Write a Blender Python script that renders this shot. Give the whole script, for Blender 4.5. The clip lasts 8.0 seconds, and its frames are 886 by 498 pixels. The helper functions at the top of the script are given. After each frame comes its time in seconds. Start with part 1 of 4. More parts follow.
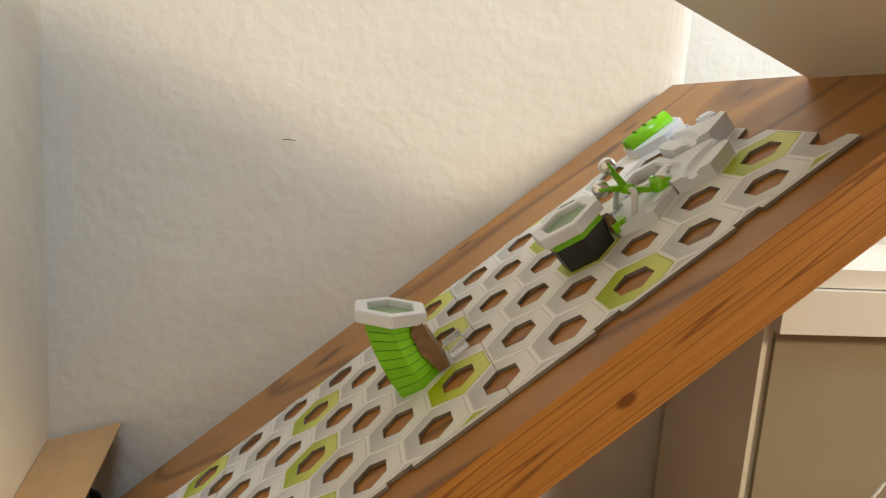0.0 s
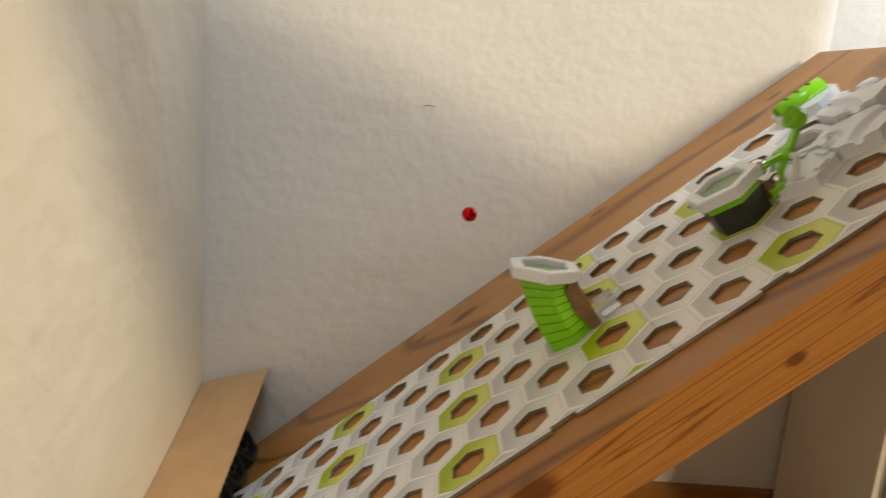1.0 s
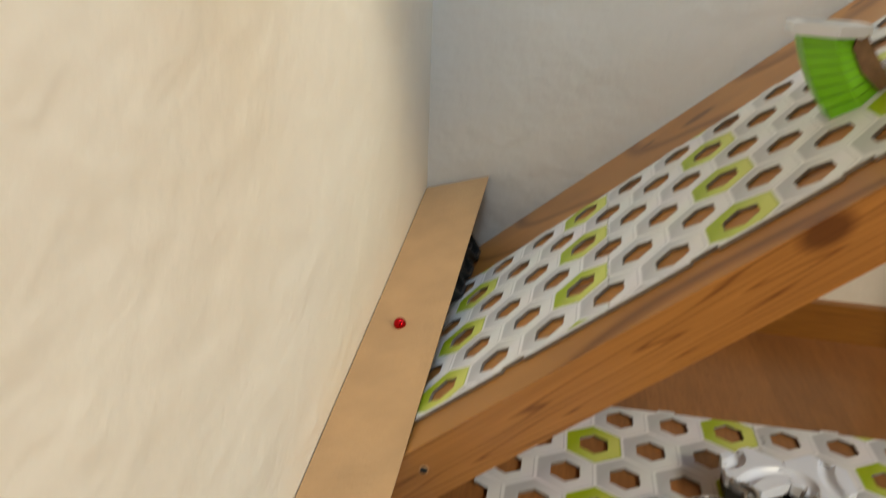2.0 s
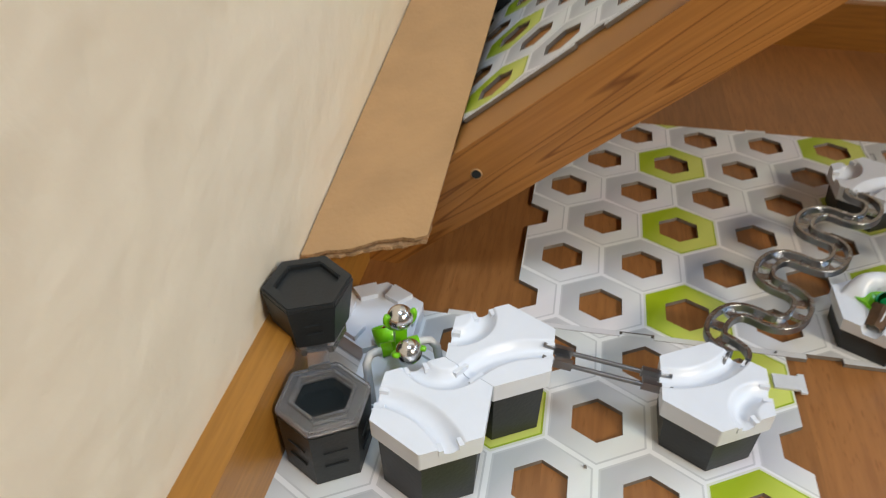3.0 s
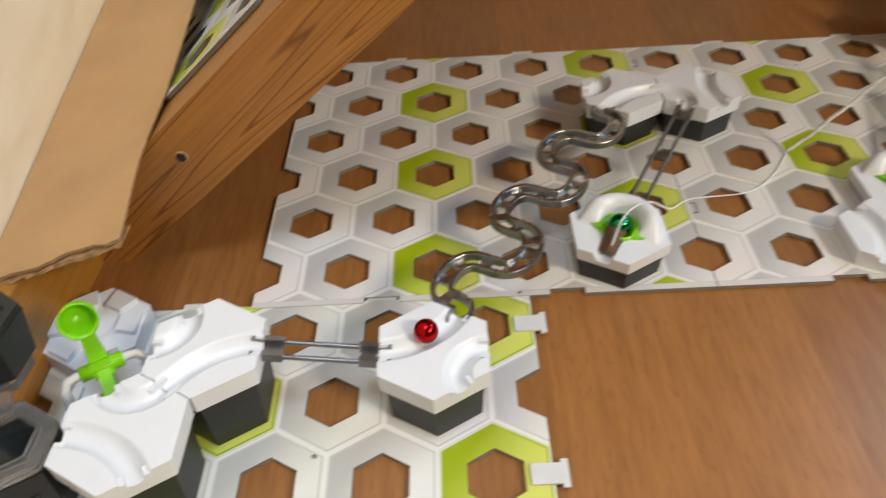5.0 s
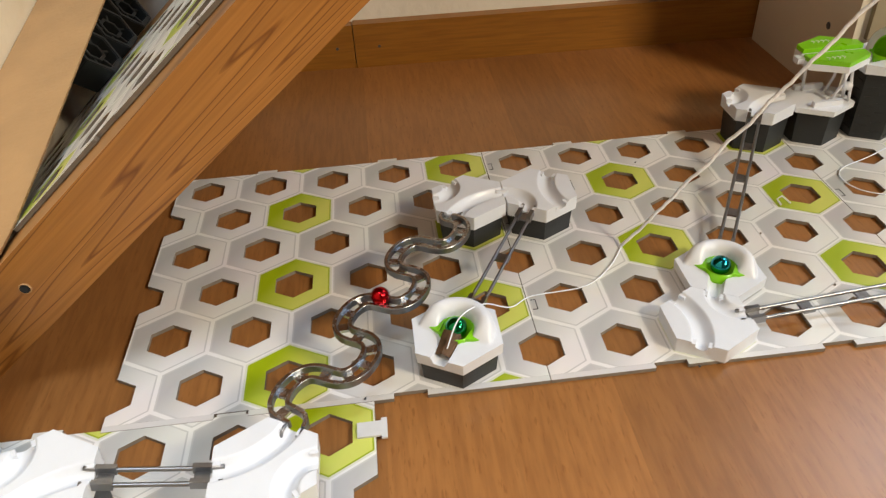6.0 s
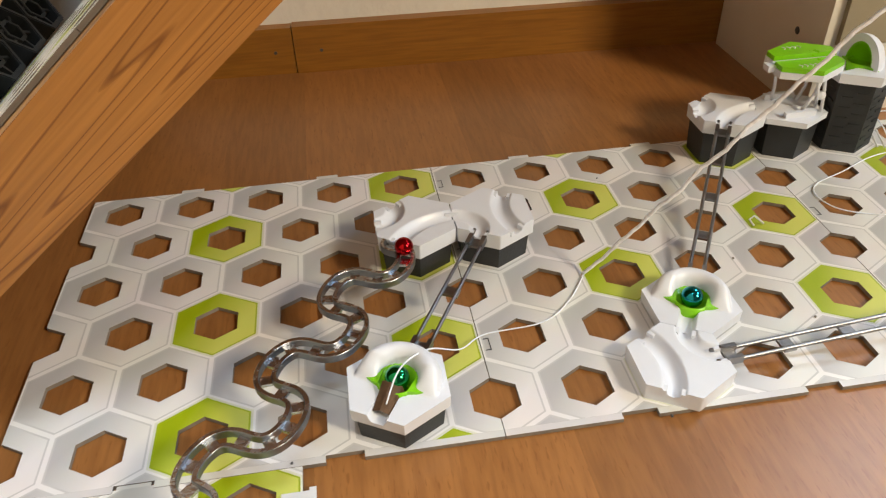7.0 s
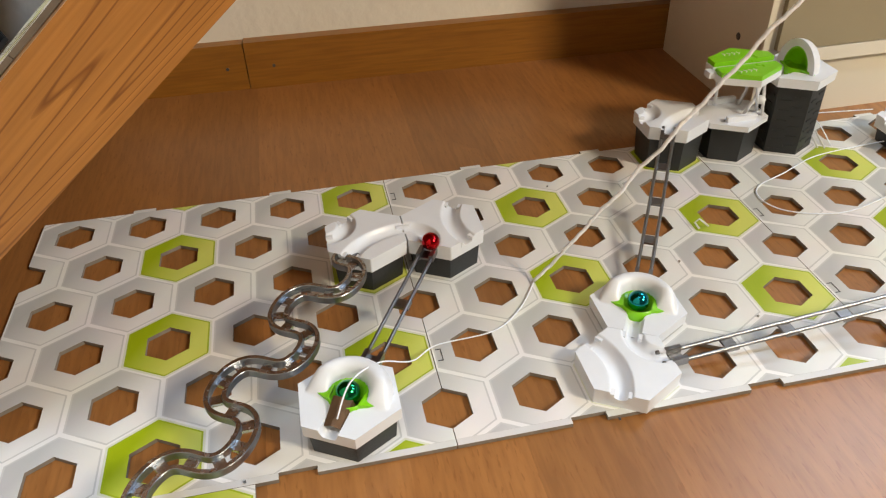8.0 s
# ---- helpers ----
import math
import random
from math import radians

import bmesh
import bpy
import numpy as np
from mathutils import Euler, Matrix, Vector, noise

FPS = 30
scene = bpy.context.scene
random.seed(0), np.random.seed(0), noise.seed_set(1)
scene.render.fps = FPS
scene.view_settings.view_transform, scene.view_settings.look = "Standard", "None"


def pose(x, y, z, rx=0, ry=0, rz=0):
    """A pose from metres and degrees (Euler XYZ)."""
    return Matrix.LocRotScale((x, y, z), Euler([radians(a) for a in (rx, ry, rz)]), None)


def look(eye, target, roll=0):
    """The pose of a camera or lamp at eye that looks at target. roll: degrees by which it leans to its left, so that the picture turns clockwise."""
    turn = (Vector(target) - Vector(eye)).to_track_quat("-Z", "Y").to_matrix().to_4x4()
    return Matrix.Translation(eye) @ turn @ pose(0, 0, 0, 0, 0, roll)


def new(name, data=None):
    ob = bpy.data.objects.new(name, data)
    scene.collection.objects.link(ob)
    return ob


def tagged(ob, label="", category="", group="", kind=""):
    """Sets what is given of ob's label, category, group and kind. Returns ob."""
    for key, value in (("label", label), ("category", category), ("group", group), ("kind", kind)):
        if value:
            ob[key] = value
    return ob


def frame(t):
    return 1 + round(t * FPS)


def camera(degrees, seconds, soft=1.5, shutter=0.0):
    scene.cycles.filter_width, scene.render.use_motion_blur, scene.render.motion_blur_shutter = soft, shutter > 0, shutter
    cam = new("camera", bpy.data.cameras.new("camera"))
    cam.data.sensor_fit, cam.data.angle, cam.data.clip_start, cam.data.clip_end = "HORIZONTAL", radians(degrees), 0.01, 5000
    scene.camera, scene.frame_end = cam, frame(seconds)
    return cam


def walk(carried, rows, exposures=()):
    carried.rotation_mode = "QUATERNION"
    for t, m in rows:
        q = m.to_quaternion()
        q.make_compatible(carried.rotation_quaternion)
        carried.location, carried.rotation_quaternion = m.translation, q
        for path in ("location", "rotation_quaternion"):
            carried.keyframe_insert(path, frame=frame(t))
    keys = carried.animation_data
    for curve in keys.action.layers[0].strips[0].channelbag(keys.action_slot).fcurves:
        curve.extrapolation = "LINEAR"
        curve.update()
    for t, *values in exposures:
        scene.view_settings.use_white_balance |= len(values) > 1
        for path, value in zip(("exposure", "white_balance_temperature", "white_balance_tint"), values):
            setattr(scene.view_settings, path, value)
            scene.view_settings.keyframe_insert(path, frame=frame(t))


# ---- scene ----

P = 0.05                      # pitch of the hexagonal cells
R = P * math.sqrt(3) / 2      # distance between rows of cells

# ---- camera ----
cam = camera(61.3, 8.0, soft=1.15, shutter=0.35)
PATH = [
    (0.0, 0.1386, -0.5638, 0.5080, 79.94, -4.14, -8.98),
    (0.5, 0.1200, -0.5719, 0.5065, 79.04, -4.43, -6.62),
    (1.0, 0.0872, -0.5843, 0.4983, 77.43, -4.33, -2.08),
    (1.5, 0.0336, -0.6131, 0.4627, 73.73, -3.37, 4.62),
    (1.8, 0.0206, -0.6195, 0.4351, 70.41, -2.44, 7.99),
    (2.0, 0.0184, -0.6206, 0.4118, 67.92, -2.14, 9.57),
    (2.2, 0.0151, -0.6187, 0.3754, 63.81, -1.47, 11.13),
    (3.3, -0.0098, -0.5116, 0.2557, 50.03, 0.57, 10.23),
    (3.5, -0.0114, -0.4841, 0.2327, 47.77, 0.49, 9.82),
    (4.0, -0.0123, -0.4928, 0.2362, 44.53, 1.07, 8.22),
    (4.5, 0.0080, -0.4962, 0.2446, 44.43, 2.11, 5.23),
    (4.8, 0.0609, -0.5124, 0.2761, 46.42, 2.90, 1.36),
    (5.0, 0.0895, -0.5180, 0.2908, 47.30, 3.00, -0.90),
    (5.2, 0.1078, -0.5328, 0.2954, 50.04, 3.35, -3.02),
    (6.3, 0.1527, -0.5209, 0.3187, 53.17, 2.32, -6.89),
    (6.5, 0.1551, -0.5023, 0.3138, 52.99, 2.11, -7.42),
    (7.0, 0.1644, -0.4752, 0.2984, 52.91, 1.54, -9.02),
    (7.5, 0.1705, -0.4708, 0.3003, 52.80, 1.43, -10.62),
    (8.0, 0.1767, -0.4796, 0.3032, 53.39, 1.72, -11.88),
]
walk(cam, [(t, pose(x, y, z, rx, ry, rz)) for t, x, y, z, rx, ry, rz in PATH], [(0.0, -0.20, 7000, 13), (1.0, -0.26, 7100, 14), (1.5, -0.32, 7000, 13), (2.0, -0.12, 6550, 10), (2.2, -0.02, 6300, 9), (3.5, -0.30, 6350, 13), (4.0, -0.28, 6500, 13), (4.5, -0.20, 6600, 11), (5.0, -0.10, 6850, 13), (6.5, 0.18, 6900, 13), (8.0, 0.22, 6700, 12)])

# ---- light ----
world = bpy.data.worlds.new("world")
scene.world = world
world.use_nodes = True
wn = world.node_tree.nodes
sky = wn.new("ShaderNodeTexSky")
sky.sky_type, sky.sun_disc = "NISHITA", False
sky.sun_elevation, sky.sun_rotation = radians(35), radians(120)
world.node_tree.links.new(sky.outputs[0], wn["Background"].inputs[0])
wn["Background"].inputs[1].default_value = 0.1
scene.view_settings.exposure = 0.0


def area_lamp(name, eye, target, w, h, power, colour):
    data = bpy.data.lights.new(name, "AREA")
    data.shape, data.size, data.size_y, data.energy, data.color = "RECTANGLE", w, h, power, colour
    ob = new(name, data)
    ob.matrix_world = look(eye, target)
    return ob


area_lamp("window_light_front", (1.69, -1.55, 1.50), (0.2, -0.1, 0.2), 0.34, 0.42, 41, (1.0, 0.885, 0.665))
area_lamp("skylight", (0.10, -0.60, 2.39), (0.1, -0.40, 0.1), 0.8, 0.6, 32, (0.66, 0.83, 1.0))
area_lamp("recess_light", (1.30, 0.42, 1.15), (0.5, 0.3, 0.6), 0.3, 0.5, 7.0, (0.62, 0.80, 1.0))
# added blue lamp that tints the right of the back wall; source unseen
area_lamp("side_fill_light", (1.69, -0.41, 1.25), (0.4, 0.2, 0.55), 0.3, 0.4, 8, (0.40, 0.67, 1.0))


# ---- materials ----
def mat(name, colour, rough=0.5, metal=0.0, vary=0.12, scale=40.0, bump=0.0, bump_scale=200.0, coat=0.0, lumps=0):
    m = bpy.data.materials.new(name)
    m.use_nodes = True
    nt = m.node_tree
    b = nt.nodes["Principled BSDF"]
    b.inputs["Roughness"].default_value, b.inputs["Metallic"].default_value = rough, metal
    b.inputs["Coat Weight"].default_value = coat
    tc = nt.nodes.new("ShaderNodeTexCoord")
    n = nt.nodes.new("ShaderNodeTexNoise")
    n.inputs["Scale"].default_value, n.inputs["Detail"].default_value = scale, 5
    nt.links.new(tc.outputs["Object"], n.inputs["Vector"])
    r = nt.nodes.new("ShaderNodeValToRGB")
    r.color_ramp.elements[0].position, r.color_ramp.elements[1].position = 0.3, 0.7
    r.color_ramp.elements[0].color = (*[c * (1 - vary) for c in colour], 1)
    r.color_ramp.elements[1].color = (*[min(1, c * (1 + vary)) for c in colour], 1)
    nt.links.new(n.outputs["Fac"], r.inputs["Fac"])
    nt.links.new(r.outputs["Color"], b.inputs["Base Color"])
    mr = nt.nodes.new("ShaderNodeMapRange")
    mr.inputs["To Min"].default_value, mr.inputs["To Max"].default_value = max(0.02, rough - 0.08), min(1, rough + 0.08)
    nt.links.new(n.outputs["Fac"], mr.inputs["Value"])
    nt.links.new(mr.outputs["Result"], b.inputs["Roughness"])
    if bump:
        n2 = nt.nodes.new("ShaderNodeTexNoise")
        n2.inputs["Scale"].default_value, n2.inputs["Detail"].default_value = bump_scale, 6
        nt.links.new(tc.outputs["Object"], n2.inputs["Vector"])
        bp = nt.nodes.new("ShaderNodeBump")
        bp.inputs["Strength"].default_value, bp.inputs["Distance"].default_value = bump, 0.002
        nt.links.new(n2.outputs["Fac"], bp.inputs["Height"])
        nt.links.new(bp.outputs["Normal"], b.inputs["Normal"])
        if lumps:
            n3 = nt.nodes.new("ShaderNodeTexNoise")
            n3.inputs["Scale"].default_value, n3.inputs["Detail"].default_value, n3.inputs["Distortion"].default_value = lumps, 3, 0.25
            nt.links.new(tc.outputs["Object"], n3.inputs["Vector"])
            b3 = nt.nodes.new("ShaderNodeBump")
            b3.inputs["Strength"].default_value, b3.inputs["Distance"].default_value = (0.7 if lumps < 12 else 0.75), 0.006
            nt.links.new(n3.outputs["Fac"], b3.inputs["Height"])
            nt.links.new(b3.outputs["Normal"], bp.inputs["Normal"])
    return m


def wood(name, light, dark, along=(1.5, 22, 22), rings=9.0, rough=0.42, knots=(), strength=0.55, bump=0.15, flecks=0.0, turn=0.0, strip=0.0):
    """Grain stretched along one axis, growth-ring streaks and dark knots at given places."""
    m = bpy.data.materials.new(name)
    m.use_nodes = True
    nt = m.node_tree
    L = nt.links.new
    b = nt.nodes["Principled BSDF"]
    tc = nt.nodes.new("ShaderNodeTexCoord")
    mp = nt.nodes.new("ShaderNodeMapping")
    mp.inputs["Scale"].default_value = along
    rot = nt.nodes.new("ShaderNodeMapping")
    rot.inputs["Rotation"].default_value = (0, 0, radians(turn))
    L(tc.outputs["Object"], rot.inputs["Vector"])
    place = rot.outputs[0]
    if strip:
        # each strip of the floor takes its own part of the grain and its own tone
        sx = nt.nodes.new("ShaderNodeSeparateXYZ")
        L(place, sx.inputs[0])
        dv = nt.nodes.new("ShaderNodeMath")
        dv.operation = "DIVIDE"
        dv.inputs[1].default_value = strip
        L(sx.outputs[0], dv.inputs[0])
        fl = nt.nodes.new("ShaderNodeMath")
        fl.operation = "FLOOR"
        L(dv.outputs[0], fl.inputs[0])
        wn_ = nt.nodes.new("ShaderNodeTexWhiteNoise")
        wn_.noise_dimensions = "1D"
        L(fl.outputs[0], wn_.inputs["W"])
        shift = nt.nodes.new("ShaderNodeVectorMath")
        shift.operation = "MULTIPLY_ADD"
        shift.inputs[1].default_value = (0.3, 3.0, 0.5)
        L(wn_.outputs["Color"], shift.inputs[0])
        L(place, shift.inputs[2])
        place = shift.outputs[0]
    L(place, mp.inputs["Vector"])
    big = nt.nodes.new("ShaderNodeTexNoise")
    big.inputs["Scale"].default_value, big.inputs["Detail"].default_value = 1.0, 2
    L(mp.outputs[0], big.inputs["Vector"])
    ring = nt.nodes.new("ShaderNodeMath")
    ring.operation = "MULTIPLY"
    ring.inputs[1].default_value = rings
    L(big.outputs["Fac"], ring.inputs[0])
    fr = nt.nodes.new("ShaderNodeMath")
    fr.operation = "FRACT"
    L(ring.outputs[0], fr.inputs[0])
    ramp = nt.nodes.new("ShaderNodeValToRGB")
    e = ramp.color_ramp.elements
    e[0].position, e[0].color = 0.0, (*light, 1)
    e[1].position, e[1].color = 1.0, (*[a * 0.75 + c * 0.25 for a, c in zip(light, dark)], 1)
    e.new(0.78).color = (*[a * 0.88 + c * 0.12 for a, c in zip(light, dark)], 1)
    mid = e.new(0.88)
    mid.color = (*[a * (1 - strength) + c * strength for a, c in zip(light, dark)], 1)
    e.new(0.6).color = (*[a * 0.85 + c * 0.15 for a, c in zip(light, dark)], 1)
    L(fr.outputs[0], ramp.inputs["Fac"])
    fine = nt.nodes.new("ShaderNodeTexNoise")
    fine.inputs["Scale"].default_value, fine.inputs["Detail"].default_value = 14.0, 6
    L(mp.outputs[0], fine.inputs["Vector"])
    mixf = nt.nodes.new("ShaderNodeMix")
    mixf.data_type, mixf.blend_type = "RGBA", "MULTIPLY"
    mixf.inputs[0].default_value = 0.45
    fr2 = nt.nodes.new("ShaderNodeValToRGB")
    fr2.color_ramp.elements[0].position, fr2.color_ramp.elements[0].color = 0.35, (0.62, 0.55, 0.5, 1)
    fr2.color_ramp.elements[1].position, fr2.color_ramp.elements[1].color = 0.62, (1.08, 1.05, 1.0, 1)
    L(fine.outputs["Fac"], fr2.inputs["Fac"])
    L(ramp.outputs["Color"], mixf.inputs[6])
    L(fr2.outputs["Color"], mixf.inputs[7])
    colour = mixf.outputs[2]
    if strip:
        tone = nt.nodes.new("ShaderNodeMapRange")
        tone.inputs["To Min"].default_value, tone.inputs["To Max"].default_value = 0.86, 1.10
        L(wn_.outputs["Value"], tone.inputs["Value"])
        tm = nt.nodes.new("ShaderNodeVectorMath")
        tm.operation = "SCALE"
        L(colour, tm.inputs[0])
        L(tone.outputs["Result"], tm.inputs["Scale"])
        colour = tm.outputs[0]
    if flecks:
        fm = nt.nodes.new("ShaderNodeMapping")
        fm.inputs["Scale"].default_value = (620, 95, 300)
        L(place, fm.inputs["Vector"])
        fn = nt.nodes.new("ShaderNodeTexNoise")
        fn.inputs["Scale"].default_value, fn.inputs["Detail"].default_value = 1.0, 2
        L(fm.outputs[0], fn.inputs["Vector"])
        fr3 = nt.nodes.new("ShaderNodeMapRange")
        fr3.inputs["From Min"].default_value, fr3.inputs["From Max"].default_value = 0.60, 0.70
        fr3.inputs["To Min"].default_value, fr3.inputs["To Max"].default_value = 0.0, flecks
        L(fn.outputs["Fac"], fr3.inputs["Value"])
        fx = nt.nodes.new("ShaderNodeMix")
        fx.data_type = "RGBA"
        fx.inputs[7].default_value = (*dark, 1)
        L(fr3.outputs["Result"], fx.inputs[0])
        L(colour, fx.inputs[6])
        colour = fx.outputs[2]
    for kx, ky, kz, size in knots:
        sub = nt.nodes.new("ShaderNodeVectorMath")
        sub.operation = "SUBTRACT"
        sub.inputs[1].default_value = (kx, ky, kz)
        L(tc.outputs["Object"], sub.inputs[0])
        sc = nt.nodes.new("ShaderNodeVectorMath")
        sc.operation = "MULTIPLY"
        sc.inputs[1].default_value = (0.55 / size, 1.0 / size, 1.0 / size)
        L(sub.outputs[0], sc.inputs[0])
        ln = nt.nodes.new("ShaderNodeVectorMath")
        ln.operation = "LENGTH"
        L(sc.outputs[0], ln.inputs[0])
        kr = nt.nodes.new("ShaderNodeMapRange")
        kr.inputs["From Min"].default_value, kr.inputs["From Max"].default_value = 0.6, 1.15
        kr.inputs["To Min"].default_value, kr.inputs["To Max"].default_value = 0.85, 0.0
        L(ln.outputs["Value"], kr.inputs["Value"])
        mk = nt.nodes.new("ShaderNodeMix")
        mk.data_type = "RGBA"
        mk.inputs[7].default_value = (dark[0] * 0.55, dark[1] * 0.45, dark[2] * 0.45, 1)
        L(kr.outputs["Result"], mk.inputs[0])
        L(colour, mk.inputs[6])
        colour = mk.outputs[2]
    L(colour, b.inputs["Base Color"])
    b.inputs["Roughness"].default_value = rough
    bp = nt.nodes.new("ShaderNodeBump")
    bp.inputs["Strength"].default_value, bp.inputs["Distance"].default_value = bump, 0.0008
    L(fine.outputs["Fac"], bp.inputs["Height"])
    L(bp.outputs["Normal"], b.inputs["Normal"])
    return m


def cell_print(name, left, right, line, edge):
    """Printed hexagon: a tone that runs across the cell, a pale border line and a rim, by the cell's own coordinates."""
    m = bpy.data.materials.new(name)
    m.use_nodes = True
    nt = m.node_tree
    L = nt.links.new
    b = nt.nodes["Principled BSDF"]
    b.inputs["Roughness"].default_value = 0.38
    uv = nt.nodes.new("ShaderNodeUVMap")
    uv.uv_map = "cell"
    sep = nt.nodes.new("ShaderNodeSeparateXYZ")
    L(uv.outputs[0], sep.inputs[0])
    dist = None
    for a in (0, 60, 120):
        d = nt.nodes.new("ShaderNodeVectorMath")
        d.operation = "DOT_PRODUCT"
        d.inputs[1].default_value = (math.cos(radians(a)), math.sin(radians(a)), 0)
        L(uv.outputs[0], d.inputs[0])
        ab = nt.nodes.new("ShaderNodeMath")
        ab.operation = "ABSOLUTE"
        L(d.outputs["Value"], ab.inputs[0])
        if dist is None:
            dist = ab.outputs[0]
        else:
            mx = nt.nodes.new("ShaderNodeMath")
            mx.operation = "MAXIMUM"
            L(dist, mx.inputs[0])
            L(ab.outputs[0], mx.inputs[1])
            dist = mx.outputs[0]
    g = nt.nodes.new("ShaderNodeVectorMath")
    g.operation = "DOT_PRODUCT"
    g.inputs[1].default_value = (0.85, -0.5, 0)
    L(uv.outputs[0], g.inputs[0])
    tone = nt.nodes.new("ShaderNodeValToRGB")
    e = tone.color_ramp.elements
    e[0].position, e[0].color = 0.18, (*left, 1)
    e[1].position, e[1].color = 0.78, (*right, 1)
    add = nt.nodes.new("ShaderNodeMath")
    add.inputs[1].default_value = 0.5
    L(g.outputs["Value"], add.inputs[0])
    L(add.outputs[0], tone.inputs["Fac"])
    m1 = nt.nodes.new("ShaderNodeMix")
    m1.data_type = "RGBA"
    m1.inputs[7].default_value = (*line, 1)
    gt = nt.nodes.new("ShaderNodeMath")
    gt.operation = "GREATER_THAN"
    gt.inputs[1].default_value = 0.455
    L(dist, gt.inputs[0])
    L(gt.outputs[0], m1.inputs[0])
    L(tone.outputs["Color"], m1.inputs[6])
    m2 = nt.nodes.new("ShaderNodeMix")
    m2.data_type = "RGBA"
    m2.inputs[7].default_value = (*edge, 1)
    gt2 = nt.nodes.new("ShaderNodeMath")
    gt2.operation = "GREATER_THAN"
    gt2.inputs[1].default_value = 0.474
    L(dist, gt2.inputs[0])
    L(gt2.outputs[0], m2.inputs[0])
    L(m1.outputs[2], m2.inputs[6])
    tc = nt.nodes.new("ShaderNodeTexCoord")
    n = nt.nodes.new("ShaderNodeTexNoise")
    n.inputs["Scale"].default_value, n.inputs["Detail"].default_value = 25, 6
    L(tc.outputs["Object"], n.inputs["Vector"])
    wear = nt.nodes.new("ShaderNodeMix")
    wear.data_type, wear.blend_type = "RGBA", "MULTIPLY"
    wear.inputs[0].default_value = 0.14
    L(m2.outputs[2], wear.inputs[6])
    L(n.outputs["Color"], wear.inputs[7])
    L(wear.outputs[2], b.inputs["Base Color"])
    return m


PINE = wood("pine", (0.39, 0.172, 0.040), (0.15, 0.050, 0.008), (0.8, 1.3, 34), 21.0, 0.38,
            [(-0.043, 0.311, -0.003, 0.011), (0.302, 0.300, -0.003, 0.012), (0.345, 0.325, -0.003, 0.006), 
             (0.150, -0.0573, -0.0290, 0.004), (-0.014, -0.0597, -0.010, 0.010), (0.40, 0.18, -0.003, 0.006), (-0.10, 0.33, -0.003, 0.005), (0.135, 0.345, -0.003, 0.006)], 0.9, 0.25)
LAMINATE = wood("beech_laminate", (0.32, 0.138, 0.042), (0.20, 0.074, 0.018), (20, 2.0, 4), 3.0, 0.34, (), 0.25, 0.05, 0.6, 0.0, 0.065)
# back skirting: same wood darkened, the ramp's shade put into its colour
SKIRT_SHADED = wood("baseboard_wood_shaded", (0.29, 0.122, 0.018), (0.18, 0.066, 0.009), (2, 30, 30), 4.0, 0.35, (), 0.25, 0.08)
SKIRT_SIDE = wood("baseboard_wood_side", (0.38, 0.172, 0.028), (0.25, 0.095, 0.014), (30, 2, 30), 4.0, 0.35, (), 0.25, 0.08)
PLASTER = mat("plaster", (0.73, 0.70, 0.64), 0.9, 0, 0.03, 6, 0.8, 60, lumps=11)
# far walls and ceiling are unseen, added dark to keep bounced light low
FARWALL = mat("far_wall_dark", (0.14, 0.13, 0.12), 0.8, 0, 0.15, 5)
PLASTER_SIDE = mat("plaster_side", (0.74, 0.67, 0.545), 0.9, 0, 0.03, 6, 1.0, 38, lumps=16)
CEIL = mat("ceiling_dark", (0.22, 0.21, 0.20), 0.8, 0, 0.1, 8)
CABWHITE = mat("cabinet_white", (0.66, 0.60, 0.50), 0.45, 0, 0.03, 12)
# door panel: the cupboard's cream paint darkened to carry the drawer's shade
SHADED_CREAM = mat("shaded_cream", (0.27, 0.220, 0.138), 0.5, 0, 0.05, 14)
CARD = mat("cardboard", (0.44, 0.262, 0.120), 0.85, 0, 0.08, 30, 0.25, 300)
CARD_EDGE = mat("cardboard_edge", (0.36, 0.21, 0.10), 0.95, 0, 0.3, 220, 0.8, 500)
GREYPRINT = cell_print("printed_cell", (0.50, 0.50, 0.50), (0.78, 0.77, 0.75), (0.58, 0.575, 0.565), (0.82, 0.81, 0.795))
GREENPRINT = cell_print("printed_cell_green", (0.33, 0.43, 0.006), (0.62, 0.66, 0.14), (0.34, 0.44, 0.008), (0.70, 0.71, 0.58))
BOARD_EDGE = mat("board_edge", (0.20, 0.17, 0.14), 0.9, 0, 0.15, 120)
TABM = mat("pale_card", (0.60, 0.60, 0.61), 0.5, 0, 0.06, 80)
WHITE = mat("white_plastic", (0.70, 0.73, 0.79), 0.32, 0, 0.02, 60)
BLACK = mat("anthracite_plastic", (0.016, 0.018, 0.019), 0.46, 0, 0.15, 60, 0.1, 600)
GREEN = mat("green_plastic", (0.19, 0.56, 0.006), 0.30, 0, 0.05, 60)
GREYP = mat("grey_plastic", (0.60, 0.60, 0.60), 0.35, 0, 0.04, 60)
# one steel in two tones: darker sides, paler tops and bars for painted shine
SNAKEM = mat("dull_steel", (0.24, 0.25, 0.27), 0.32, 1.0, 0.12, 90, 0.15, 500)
SHINEM = mat("brushed_steel_shine", (0.56, 0.58, 0.61), 0.26, 1.0, 0.15, 160, 0.2, 600)
STEEL = mat("steel", (0.74, 0.74, 0.75), 0.20, 1.0, 0.08, 80)
RAILM = mat("rail_steel", (0.25, 0.25, 0.26), 0.33, 1.0, 0.1, 80)
GLOSSK = mat("glossy_black_plastic", (0.012, 0.016, 0.018), 0.12, 0, 0.1, 60)
DARKP = mat("dark_grey_plastic", (0.06, 0.06, 0.065), 0.35, 0, 0.1, 60)
